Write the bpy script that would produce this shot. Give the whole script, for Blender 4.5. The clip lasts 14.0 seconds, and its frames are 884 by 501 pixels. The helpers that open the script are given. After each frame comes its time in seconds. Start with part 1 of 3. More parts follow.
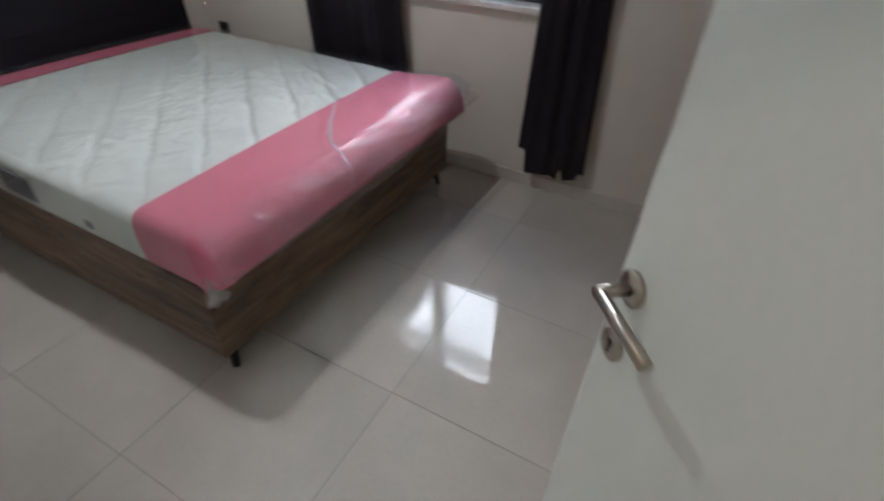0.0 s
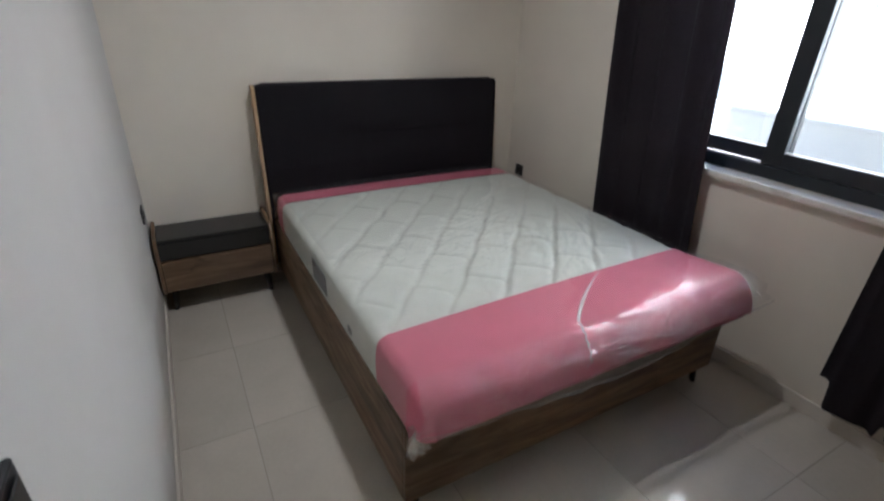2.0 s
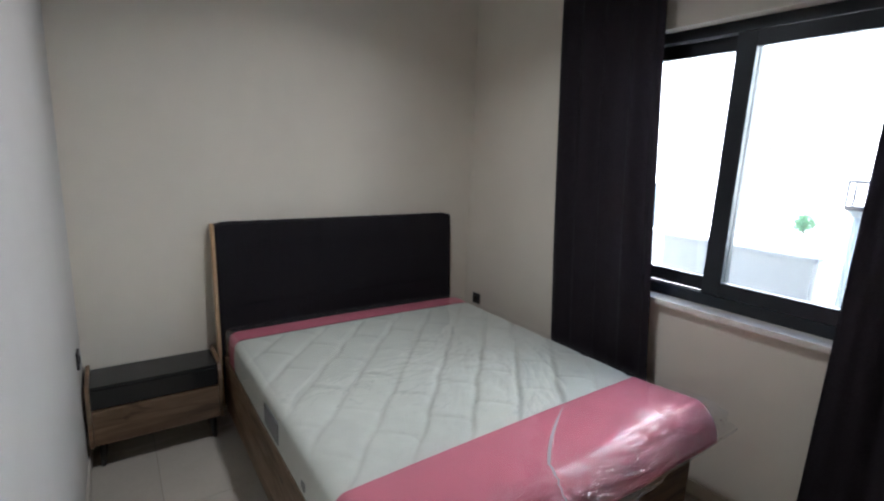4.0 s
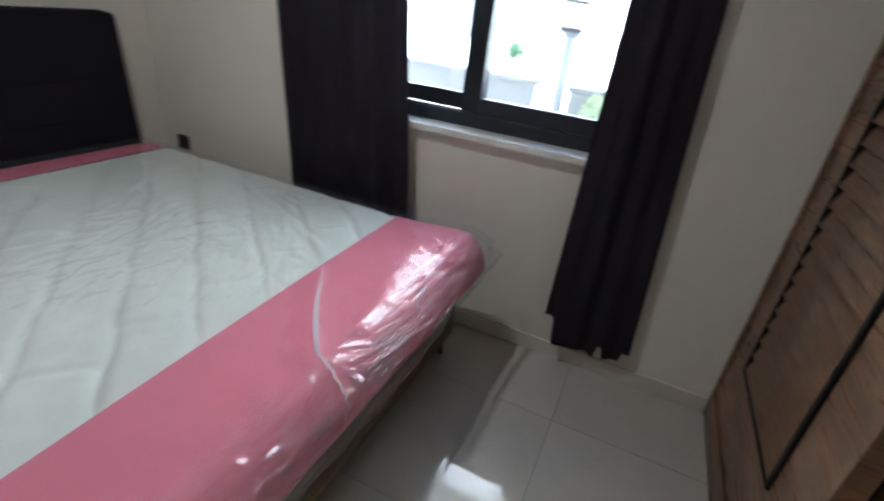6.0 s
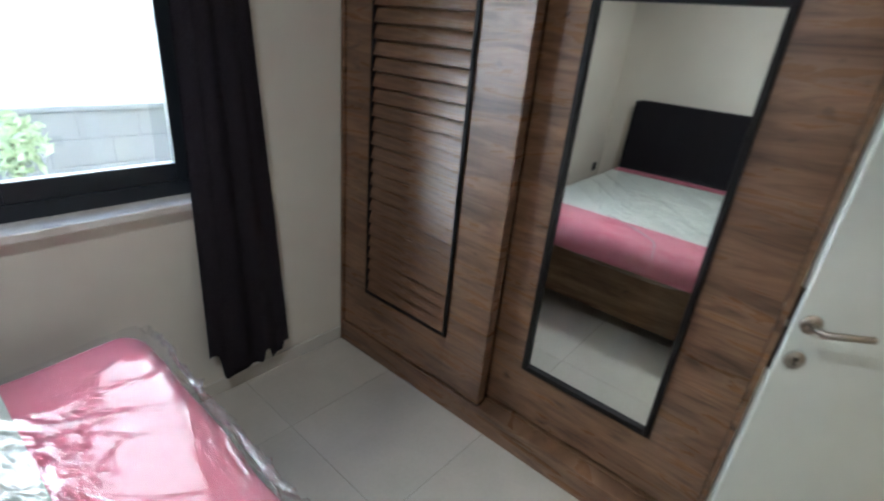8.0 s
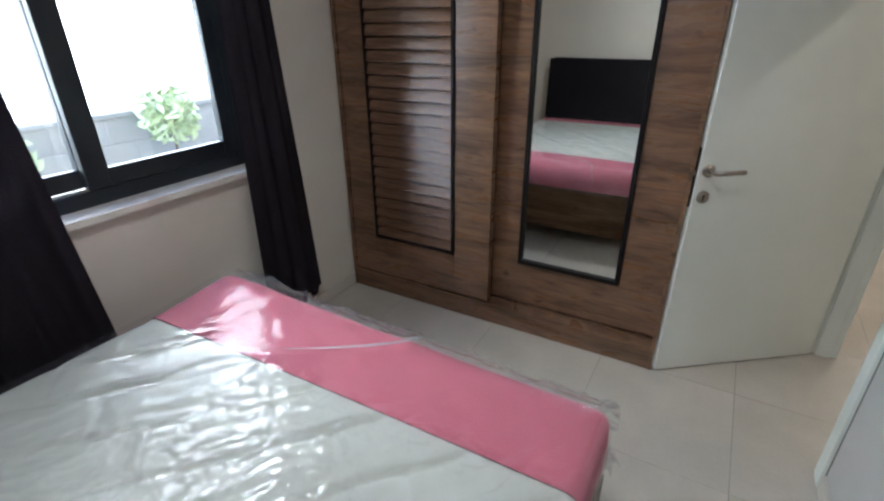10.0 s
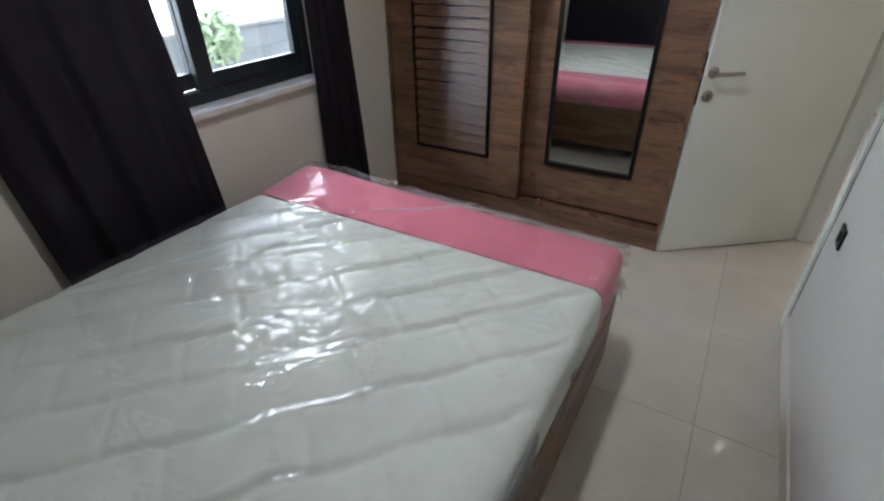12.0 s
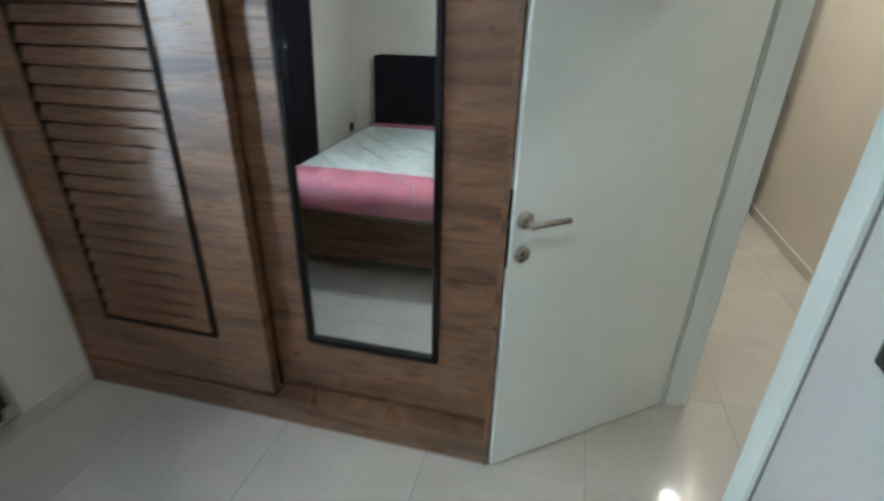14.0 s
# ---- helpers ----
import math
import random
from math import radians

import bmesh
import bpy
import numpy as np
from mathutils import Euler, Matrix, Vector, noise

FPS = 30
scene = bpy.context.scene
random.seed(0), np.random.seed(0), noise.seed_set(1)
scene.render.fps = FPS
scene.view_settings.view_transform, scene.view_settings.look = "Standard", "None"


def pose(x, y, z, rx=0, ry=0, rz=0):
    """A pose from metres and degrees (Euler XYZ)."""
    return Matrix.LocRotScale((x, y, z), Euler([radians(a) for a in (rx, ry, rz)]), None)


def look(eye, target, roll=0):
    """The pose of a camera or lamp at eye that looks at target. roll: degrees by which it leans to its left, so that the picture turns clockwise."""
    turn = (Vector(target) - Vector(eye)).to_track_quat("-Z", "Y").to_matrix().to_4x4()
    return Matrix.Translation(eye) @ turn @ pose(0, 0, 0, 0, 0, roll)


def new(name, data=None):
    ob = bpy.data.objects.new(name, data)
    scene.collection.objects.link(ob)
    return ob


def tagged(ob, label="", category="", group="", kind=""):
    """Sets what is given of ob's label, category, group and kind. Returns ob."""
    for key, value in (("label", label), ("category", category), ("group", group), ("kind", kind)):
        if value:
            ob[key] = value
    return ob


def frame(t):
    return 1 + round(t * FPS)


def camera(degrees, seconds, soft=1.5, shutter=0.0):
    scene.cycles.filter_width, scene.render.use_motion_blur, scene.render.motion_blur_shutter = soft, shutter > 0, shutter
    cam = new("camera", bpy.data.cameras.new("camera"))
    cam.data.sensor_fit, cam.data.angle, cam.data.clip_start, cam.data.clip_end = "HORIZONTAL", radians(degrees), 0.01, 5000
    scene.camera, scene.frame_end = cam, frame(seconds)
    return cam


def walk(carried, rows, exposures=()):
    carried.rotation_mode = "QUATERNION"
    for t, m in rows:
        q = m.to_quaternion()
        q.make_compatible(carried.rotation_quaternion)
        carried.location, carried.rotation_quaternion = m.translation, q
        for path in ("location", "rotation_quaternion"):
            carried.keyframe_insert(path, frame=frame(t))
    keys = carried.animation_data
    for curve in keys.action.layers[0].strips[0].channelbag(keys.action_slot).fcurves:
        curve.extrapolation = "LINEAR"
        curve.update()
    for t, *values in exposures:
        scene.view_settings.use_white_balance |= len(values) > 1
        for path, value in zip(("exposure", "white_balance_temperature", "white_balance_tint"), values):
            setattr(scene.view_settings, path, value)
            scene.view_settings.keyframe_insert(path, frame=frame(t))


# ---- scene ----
cam = camera(84.9, 14.0, soft=2.2, shutter=0.4)
PATH = [
    (0, (0.014, 0.036, 1.441), (-0.668, 1.379, 0.250), 2.4),
    (0.2, (-0.025, 0.078, 1.471), (-0.855, 1.334, 0.280), 1.6),
    (0.4, (-0.065, 0.109, 1.478), (-1.011, 1.301, 0.306), 2.4),
    (0.5, (-0.065, 0.136, 1.479), (-1.071, 1.284, 0.313), 1.8),
    (0.6, (-0.080, 0.153, 1.477), (-1.132, 1.261, 0.314), 1.3),
    (1, (-0.092, 0.202, 1.496), (-1.290, 1.188, 0.365), 1.9),
    (1.5, (-0.092, 0.204, 1.523), (-1.452, 1.101, 0.506), 2.1),
    (1.7, (-0.106, 0.194, 1.527), (-1.527, 1.064, 0.575), 2),
    (1.9, (-0.107, 0.190, 1.547), (-1.587, 1.044, 0.673), 2.1),
    (2, (-0.125, 0.189, 1.558), (-1.626, 1.047, 0.724), 2.1),
    (2.5, (-0.113, 0.193, 1.606), (-1.697, 1.084, 0.986), 2.5),
    (2.7, (-0.134, 0.180, 1.620), (-1.756, 1.055, 1.080), 2.7),
    (4.8, (-0.156, 0.180, 1.592), (-1.603, 1.382, 1.213), 2.2),
    (5, (-0.190, 0.228, 1.554), (-1.571, 1.461, 1.043), 2.3),
    (5.5, (-0.313, 0.422, 1.487), (-1.452, 1.742, 0.683), 4.3),
    (6, (-0.520, 0.564, 1.404), (-1.163, 2.149, 0.534), 7.1),
    (6.5, (-0.742, 0.659, 1.432), (-0.783, 2.408, 0.523), 6.3),
    (7, (-0.948, 0.752, 1.492), (-0.308, 2.395, 0.586), 6.5),
    (7.5, (-1.180, 0.727, 1.531), (-0.002, 2.079, 0.645), 5.6),
    (8, (-1.418, 0.626, 1.605), (-0.019, 1.787, 0.783), 5.5),
    (8.2, (-1.495, 0.568, 1.622), (-0.028, 1.680, 0.858), 4.7),
    (10.3, (-2.234, 0.544, 1.549), (-0.746, 1.401, 0.689), -0.1),
    (10.5, (-2.300, 0.538, 1.542), (-0.860, 1.411, 0.620), 0.5),
    (11, (-2.529, 0.576, 1.527), (-1.109, 1.395, 0.527), 0.9),
    (11.5, (-2.651, 0.546, 1.515), (-1.237, 1.386, 0.523), -0.1),
    (12, (-2.669, 0.451, 1.548), (-1.290, 1.299, 0.516), -1.1),
    (12.5, (-2.544, 0.444, 1.546), (-1.147, 1.293, 0.538), -0.9),
    (13, (-2.235, 0.535, 1.551), (-0.745, 1.309, 0.619), -0.7),
    (13.5, (-1.810, 0.524, 1.546), (-0.211, 1.143, 0.680), 0),
    (14, (-1.297, 0.493, 1.542), (0.374, 0.920, 0.698), 1.3),
]
EXPOSURES = [(0.0, 3.42, 5600, 14), (0.5, 3.57, 5650, 14), (1.0, 3.50, 5720, 14), (1.5, 3.45, 5770, 14), (2.5, 3.25, 5770, 13), (5.0, 3.33, 5560, 11), (6.0, 3.38, 5500, 9), (7.0, 3.62, 5520, 9), (8.0, 3.65, 5520, 8), (10.5, 3.38, 5600, 12), (12.5, 3.28, 5640, 12), (13.5, 3.51, 5560, 10), (14.0, 3.63, 5250, 2)]
walk(cam, [(t, look(eye, target, roll)) for t, eye, target, roll in PATH], EXPOSURES)

# ---- light: sky, sun on the houses outside, one ceiling lamp, warm lamps in the corridor ----
world = bpy.data.worlds.new("sky")
scene.world = world
world.use_nodes = True
wn = world.node_tree.nodes
sky = wn.new("ShaderNodeTexSky")
sky.sky_type, sky.sun_disc = "NISHITA", False
sky.sun_elevation, sky.sun_rotation = radians(42), radians(189)
world.node_tree.links.new(sky.outputs[0], wn["Background"].inputs[0])
wn["Background"].inputs[1].default_value = 0.15

sun = new("sun", bpy.data.lights.new("sun", "SUN"))
sun.data.energy, sun.data.angle, sun.data.color = 5.0, radians(0.5), (1, 0.965, 0.92)
sun.matrix_world = look((0, -10, 9), (1.5, 0, 0))

NORTH, SOUTH, WEST, EAST, TOP = 2.467, -0.018, -3.12, 0.66, 3.0
CORRIDOR = -1.165
LAMP = (-1.75, 1.08, 2.92)
CORRIDOR_LAMPS = ((-0.20, -1.00, 2.93, 0.62, 0.10), (1.46, -0.40, 2.93, 0.45, 0.15), (2.55, -1.00, 2.93, 1.55, 0.12))


def lamp_light(name, at, watts, size, colour, spread=180):
    ob = new(name, bpy.data.lights.new(name, "AREA"))
    ob.data.shape, ob.data.size, ob.data.energy, ob.data.color = "DISK", size, watts, colour
    ob.data.spread = radians(spread)
    ob.matrix_world = Matrix.Translation(at)
    return ob


lamp_light("room_lamp_light", (LAMP[0], LAMP[1], LAMP[2] - 0.012), 1.25, 0.08, (1, 0.955, 0.885), 136)
for spot in CORRIDOR_LAMPS:
    lamp_light("corridor_lamp_light", (spot[0], spot[1], spot[2] - 0.012), spot[3], spot[4], (1, 0.86, 0.69), 150)


# ---- materials ----
def mat(name, colour, rough=0.5, metal=0.0, spec=0.5):
    m = bpy.data.materials.new(name)
    m.use_nodes = True
    b = m.node_tree.nodes["Principled BSDF"]
    b.inputs["Base Color"].default_value = (*colour, 1)
    b.inputs["Roughness"].default_value = rough
    b.inputs["Metallic"].default_value = metal
    b.inputs["Specular IOR Level"].default_value = spec
    return m


def nodes_of(m):
    return m.node_tree.nodes, m.node_tree.links, m.node_tree.nodes["Principled BSDF"]


def texture(m, scale=(1, 1, 1), size=5.0, detail=4.0, distortion=0.0, rough=0.55):
    n, l, _ = nodes_of(m)
    co, mp, tx = n.new("ShaderNodeTexCoord"), n.new("ShaderNodeMapping"), n.new("ShaderNodeTexNoise")
    mp.inputs["Scale"].default_value = scale
    tx.inputs["Scale"].default_value, tx.inputs["Detail"].default_value = size, detail
    tx.inputs["Distortion"].default_value, tx.inputs["Roughness"].default_value = distortion, rough
    l.new(co.outputs["Object"], mp.inputs["Vector"])
    l.new(mp.outputs["Vector"], tx.inputs["Vector"])
    return tx


def ramp(m, source, stops):
    n, l, _ = nodes_of(m)
    r = n.new("ShaderNodeValToRGB")
    while len(r.color_ramp.elements) < len(stops):
        r.color_ramp.elements.new(0.5)
    for e, (at, c) in zip(r.color_ramp.elements, stops):
        e.position, e.color = at, (*c, 1) if len(c) == 3 else c
    l.new(source, r.inputs[0])
    return r.outputs[0]


def blend(m, a, b, factor, how="MULTIPLY"):
    n, l, _ = nodes_of(m)
    x = n.new("ShaderNodeMix")
    x.data_type, x.blend_type = "RGBA", how
    x.inputs["Factor"].default_value = factor
    l.new(a, x.inputs["A"])
    l.new(b, x.inputs["B"])
    return x.outputs["Result"]


def paint_into(m, colour=None, rough=None, bumps=()):
    n, l, b = nodes_of(m)
    if colour:
        l.new(colour, b.inputs["Base Color"])
    if rough:
        l.new(rough, b.inputs["Roughness"])
    last = None
    for source, strength, depth in bumps:
        k = n.new("ShaderNodeBump")
        k.inputs["Strength"].default_value, k.inputs["Distance"].default_value = strength, depth
        l.new(source, k.inputs["Height"])
        if last:
            l.new(last, k.inputs["Normal"])
        last = k.outputs[0]
    if last:
        l.new(last, b.inputs["Normal"])


def grey(v):
    return (v, v, v)


def plaster(name, colour):
    m = mat(name, colour, 0.75, 0, 0.3)
    fine, wide = texture(m, size=90, detail=5), texture(m, size=1.6, detail=3)
    tone = ramp(m, wide.outputs[0], [(0.3, tuple(0.93 * c for c in colour)), (0.7, colour)])
    paint_into(m, tone, None, [(fine.outputs[0], 0.12, 0.003), (wide.outputs[0], 0.15, 0.01)])
    return m


def wood(name, dark, mid, light, gloss=0.42, along="xy"):
    m = mat(name, mid, gloss, 0, 0.45)
    s = {"xy": (0.8, 0.8, 7.5), "z": (7.5, 7.5, 0.8)}[along]
    grain, streak = texture(m, s, 3.0, 9, 1.6, 0.58), texture(m, tuple(0.30 * v for v in s), 2.2, 5, 1.6)
    knots, blot = texture(m, (5, 5, 9), 1.3, 2, 0.5), texture(m, (1, 1, 1.6), 2.0, 5, 0.8)
    c = ramp(m, grain.outputs[0], [(0.26, dark), (0.48, mid), (0.76, light)])
    c2 = ramp(m, streak.outputs[0], [(0.33, grey(0.30)), (0.45, grey(0.72)), (0.60, grey(1.0))])
    c3 = ramp(m, knots.outputs[0], [(0.26, grey(0.30)), (0.33, grey(1.0))])
    c4 = ramp(m, blot.outputs[0], [(0.34, grey(0.72)), (0.60, grey(1.0))])
    col = blend(m, blend(m, blend(m, c, c2, 0.8), c3, 0.8), c4, 0.9)
    n, l, _ = nodes_of(m)
    paint_into(m, col, ramp(m, grain.outputs[0], [(0.3, grey(gloss + 0.12)), (0.7, grey(gloss))]), [(grain.outputs[0], 0.12, 0.002)])
    # brushed along the grain: the shine spreads across it
    q, t = n["Principled BSDF"], n.new("ShaderNodeTangent")
    t.direction_type, t.axis = "RADIAL", "Z"
    q.inputs["Anisotropic"].default_value, q.inputs["Anisotropic Rotation"].default_value = 0.85, 0.25
    l.new(t.outputs[0], q.inputs["Tangent"])
    return m


M_WALL = plaster("wall_paint", (0.745, 0.69, 0.595))
# white like the rest; the weaker light on this side is put into the colour
M_WALL_SOUTH = plaster("dimmed_white_wall_paint", (0.60, 0.58, 0.55))
M_CEILING = plaster("ceiling_paint", (0.80, 0.79, 0.77))
M_WOOD = wood("brown_oak_laminate", (0.092, 0.046, 0.025), (0.225, 0.120, 0.064), (0.34, 0.200, 0.116), 0.24)
M_BED = wood("honey_oak_laminate", (0.105, 0.060, 0.032), (0.205, 0.125, 0.068), (0.29, 0.19, 0.108), 0.42)
M_PALE = wood("pale_oak_edge", (0.42, 0.27, 0.14), (0.55, 0.37, 0.21), (0.66, 0.47, 0.29), 0.5, "z")
M_WOOD.node_tree.nodes["Principled BSDF"].inputs["Specular IOR Level"].default_value = 0.58
M_BLACK_TRIM = mat("black_bead", (0.008, 0.006, 0.006), 0.55, 0, 0.25)
M_ALU = mat("anthracite_aluminium", (0.018, 0.022, 0.028), 0.38, 0.2)
M_GROOVE = mat("bright_rail", (0.55, 0.58, 0.60), 0.3, 0.7)
M_BLACK_LEG = mat("black_lacquer_leg", (0.008, 0.008, 0.008), 0.35)
M_DARK_GAP = mat("dark_backing", (0.012, 0.010, 0.009), 0.8)
M_STEEL = mat("satin_nickel", (0.42, 0.38, 0.33), 0.32, 1.0)
M_LOCK = mat("dark_lock_steel", (0.10, 0.09, 0.085), 0.4, 0.9)
M_SEAL = mat("grey_sealant", (0.22, 0.205, 0.19), 0.7)
M_SWITCH = mat("black_switch_plastic", (0.010, 0.010, 0.012), 0.35)
M_WHITE_PLASTIC = mat("white_lamp_plastic", (0.8, 0.8, 0.78), 0.4)


def door_paint():
    m = mat("door_paint", (0.72, 0.76, 0.70), 0.38, 0, 0.45)
    wide, fine = texture(m, size=2.2, detail=2), texture(m, (1, 1, 0.3), 120, 3)
    paint_into(m, ramp(m, wide.outputs[0], [(0.3, (0.735, 0.775, 0.72)), (0.7, (0.785, 0.82, 0.77))]),
               ramp(m, wide.outputs[0], [(0.3, grey(0.34)), (0.7, grey(0.44))]), [(fine.outputs[0], 0.05, 0.001)])
    return m


M_DOOR = door_paint()


def tile_glaze():
    m = mat("cream_porcelain", (0.62, 0.58, 0.51), 0.07, 0, 0.5)
    n, l, b = nodes_of(m)
    cloud, speck = texture(m, size=2.6, detail=5, distortion=0.4), texture(m, size=60, detail=4)
    info = n.new("ShaderNodeObjectInfo")
    tone = ramp(m, info.outputs["Random"], [(0, grey(0.955)), (1, grey(1.0))])
    c = ramp(m, cloud.outputs[0], [(0.3, (0.475, 0.440, 0.378)), (0.7, (0.55, 0.510, 0.442))])
    c = blend(m, c, ramp(m, speck.outputs[0], [(0.3, grey(0.95)), (0.7, grey(1.0))]), 1.0)
    paint_into(m, blend(m, c, tone, 1.0), ramp(m, cloud.outputs[0], [(0.3, grey(0.045)), (0.7, grey(0.08))]), [(cloud.outputs[0], 0.02, 0.004)])
    return m


M_TILE = tile_glaze()
M_GROUT = plaster("grey_grout", (0.27, 0.25, 0.22))
M_SKIRT = mat("cream_skirting_tile", (0.61, 0.57, 0.505), 0.45)


def marble():
    m = mat("white_marble_sill", (0.75, 0.73, 0.70), 0.25)
    v = texture(m, (1, 2.5, 2), 6, 8, 1.6)
    paint_into(m, ramp(m, v.outputs[0], [(0.35, (0.62, 0.57, 0.50)), (0.5, (0.72, 0.68, 0.61)), (0.7, (0.78, 0.745, 0.69))]))
    return m


M_MARBLE = marble()


def cloth(name, colour, light, rough=0.9, size=260.0):
    m = mat(name, colour, rough, 0, 0.15)
    n, l, b = nodes_of(m)
    weave, wide = texture(m, (1, 1, 1), size, 3), texture(m, (3, 3, 0.6), 4, 4)
    c = blend(m, ramp(m, weave.outputs[0], [(0.3, colour), (0.7, light)]), ramp(m, wide.outputs[0], [(0.3, grey(0.9)), (0.7, grey(1))]), 1.0)
    paint_into(m, c, None, [(weave.outputs[0], 0.25, 0.001)])
    return m


M_CURTAIN = cloth("plum_black_blackout_cloth", (0.034, 0.028, 0.035), (0.058, 0.050, 0.060), 0.9, 330)
M_CURTAIN.node_tree.nodes["Principled BSDF"].inputs["Sheen Weight"].default_value = 0.0
M_HEADBOARD = cloth("black_upholstery", (0.010, 0.009, 0.011), (0.018, 0.016, 0.019), 0.9, 400)
M_TICKING = cloth("ivory_mattress_knit", (0.60, 0.625, 0.565), (0.67, 0.695, 0.635), 0.85, 300)
M_PINK = cloth("pink_mattress_end", (0.55, 0.145, 0.200), (0.63, 0.185, 0.250), 0.7, 220)
M_PRINT = mat("grey_print", (0.16, 0.17, 0.18), 0.7)


def black_glass():
    m = mat("black_gloss_top", (0.018, 0.019, 0.020), 0.16)
    t = texture(m, size=3, detail=4)
    paint_into(m, None, ramp(m, t.outputs[0], [(0.3, grey(0.12)), (0.7, grey(0.24))]))
    return m


M_BLACK_TOP = black_glass()


def mirror_silver():
    m = mat("mirror_silver", (0.90, 0.93, 0.915), 0.01, 1.0)
    return m


M_MIRROR = mirror_silver()


def gloss_amount(n, l, base, normal=None, most=0.85):
    """Schlick's rise of the gloss from base to one towards grazing, the same from both sides."""
    w, p, s = n.new("ShaderNodeLayerWeight"), n.new("ShaderNodeMath"), n.new("ShaderNodeMath")
    w.inputs["Blend"].default_value = 0.5
    p.operation, s.operation = "POWER", "MULTIPLY_ADD"
    p.inputs[1].default_value = 4.0
    s.inputs[1].default_value, s.inputs[2].default_value = most - base, base
    if normal:
        l.new(normal, w.inputs["Normal"])
    l.new(w.outputs["Facing"], p.inputs[0])
    l.new(p.outputs[0], s.inputs[0])
    return s


def pane_glass():
    m = bpy.data.materials.new("window_glass")
    m.use_nodes = True
    n, l = m.node_tree.nodes, m.node_tree.links
    n.remove(n["Principled BSDF"])
    clear, shine, mix, f = n.new("ShaderNodeBsdfTransparent"), n.new("ShaderNodeBsdfGlossy"), n.new("ShaderNodeMixShader"), gloss_amount(n, l, 0.05)
    clear.inputs[0].default_value = (0.94, 0.97, 0.96, 1)
    shine.inputs["Roughness"].default_value = 0.0
    l.new(f.outputs[0], mix.inputs[0])
    l.new(clear.outputs[0], mix.inputs[1])
    l.new(shine.outputs[0], mix.inputs[2])
    l.new(mix.outputs[0], n["Material Output"].inputs[0])
    return m


M_GLASS = pane_glass()


def film_plastic(name, haze, gloss, rough=0.09):
    m = bpy.data.materials.new(name)
    m.use_nodes = True
    n, l = m.node_tree.nodes, m.node_tree.links
    clear, shine, white = n.new("ShaderNodeBsdfTransparent"), n.new("ShaderNodeBsdfGlossy"), n.new("ShaderNodeBsdfDiffuse")
    one, two = n.new("ShaderNodeMixShader"), n.new("ShaderNodeMixShader")
    co, last = n.new("ShaderNodeTexCoord"), None
    mp, tx, bump = n.new("ShaderNodeMapping"), n.new("ShaderNodeTexNoise"), n.new("ShaderNodeBump")
    mp.inputs["Scale"].default_value, mp.inputs["Rotation"].default_value = (5, 2, 4), (0, 0, 0.6)
    tx.inputs["Scale"].default_value, tx.inputs["Detail"].default_value, tx.inputs["Distortion"].default_value = 2.6, 2.0, 1.6
    bump.inputs["Strength"].default_value, bump.inputs["Distance"].default_value = 0.17, 0.008
    l.new(co.outputs["Object"], mp.inputs["Vector"])
    l.new(mp.outputs[0], tx.inputs["Vector"])
    l.new(tx.outputs[0], bump.inputs["Height"])
    last = bump.outputs[0]
    clear.inputs[0].default_value = (0.97, 0.97, 0.97, 1)
    shine.inputs["Roughness"].default_value = rough
    white.inputs[0].default_value = (0.82, 0.82, 0.83, 1)
    f = gloss_amount(n, l, gloss, last, 0.5)
    one.inputs[0].default_value = haze
    l.new(last, shine.inputs["Normal"])
    l.new(clear.outputs[0], one.inputs[1])
    l.new(white.outputs[0], one.inputs[2])
    l.new(f.outputs[0], two.inputs[0])
    l.new(one.outputs[0], two.inputs[1])
    l.new(shine.outputs[0], two.inputs[2])
    l.new(two.outputs[0], n["Material Output"].inputs[0])
    return m


M_FILM = film_plastic("clear_polythene_film", 0.03, 0.085, 0.035)
# same single film, gloss cut so the window reflects less at the foot
M_FILM_END = film_plastic("dulled_polythene_film", 0.04, 0.040, 0.045)
M_FILM_LOOSE = film_plastic("loose_polythene_film", 0.075, 0.065, 0.05)
M_FILM_HEM = film_plastic("bunched_polythene_film", 0.22, 0.08)
M_FILM_FOLD = film_plastic("stretched_polythene_film", 0.5, 0.14)
M_RENDER = plaster("white_facade_render", (0.80, 0.79, 0.77))
M_BLOCK = plaster("pale_concrete_block", (0.235, 0.235, 0.235))
M_MORTAR = plaster("mortar", (0.21, 0.21, 0.21))
M_PAVING = plaster("pale_paving", (0.48, 0.46, 0.43))
# white post; the grey-blue of its shaded side is mixed into the colour
M_POST = mat("shaded_white_post_paint", (0.26, 0.275, 0.29), 0.5)
M_PALE_GLASS = mat("reflecting_window_glass", (0.10, 0.115, 0.13), 0.15)
M_LANTERN = mat("dark_lantern", (0.05, 0.045, 0.05), 0.5)


def leaves(name, a, b):
    m = mat(name, a, 0.55, 0, 0.3)
    n, l, bs = nodes_of(m)
    g = n.new("ShaderNodeNewGeometry")
    paint_into(m, ramp(m, g.outputs["Random Per Island"], [(0, a), (1, b)]))
    return m


# leaf green lightened to imitate the glare outside the window
M_LEAF = leaves("glare_paled_leaf", (0.30, 0.37, 0.20), (0.46, 0.52, 0.33))
M_LEAF_DARK = leaves("dark_leaf", (0.02, 0.06, 0.03), (0.05, 0.11, 0.05))
M_BARK = mat("bark", (0.09, 0.06, 0.04), 0.9)


def glow(name, colour, strength):
    m = mat(name, (0.8, 0.8, 0.8), 0.5)
    b = m.node_tree.nodes["Principled BSDF"]
    b.inputs["Emission Color"].default_value, b.inputs["Emission Strength"].default_value = (*colour, 1), strength
    return m


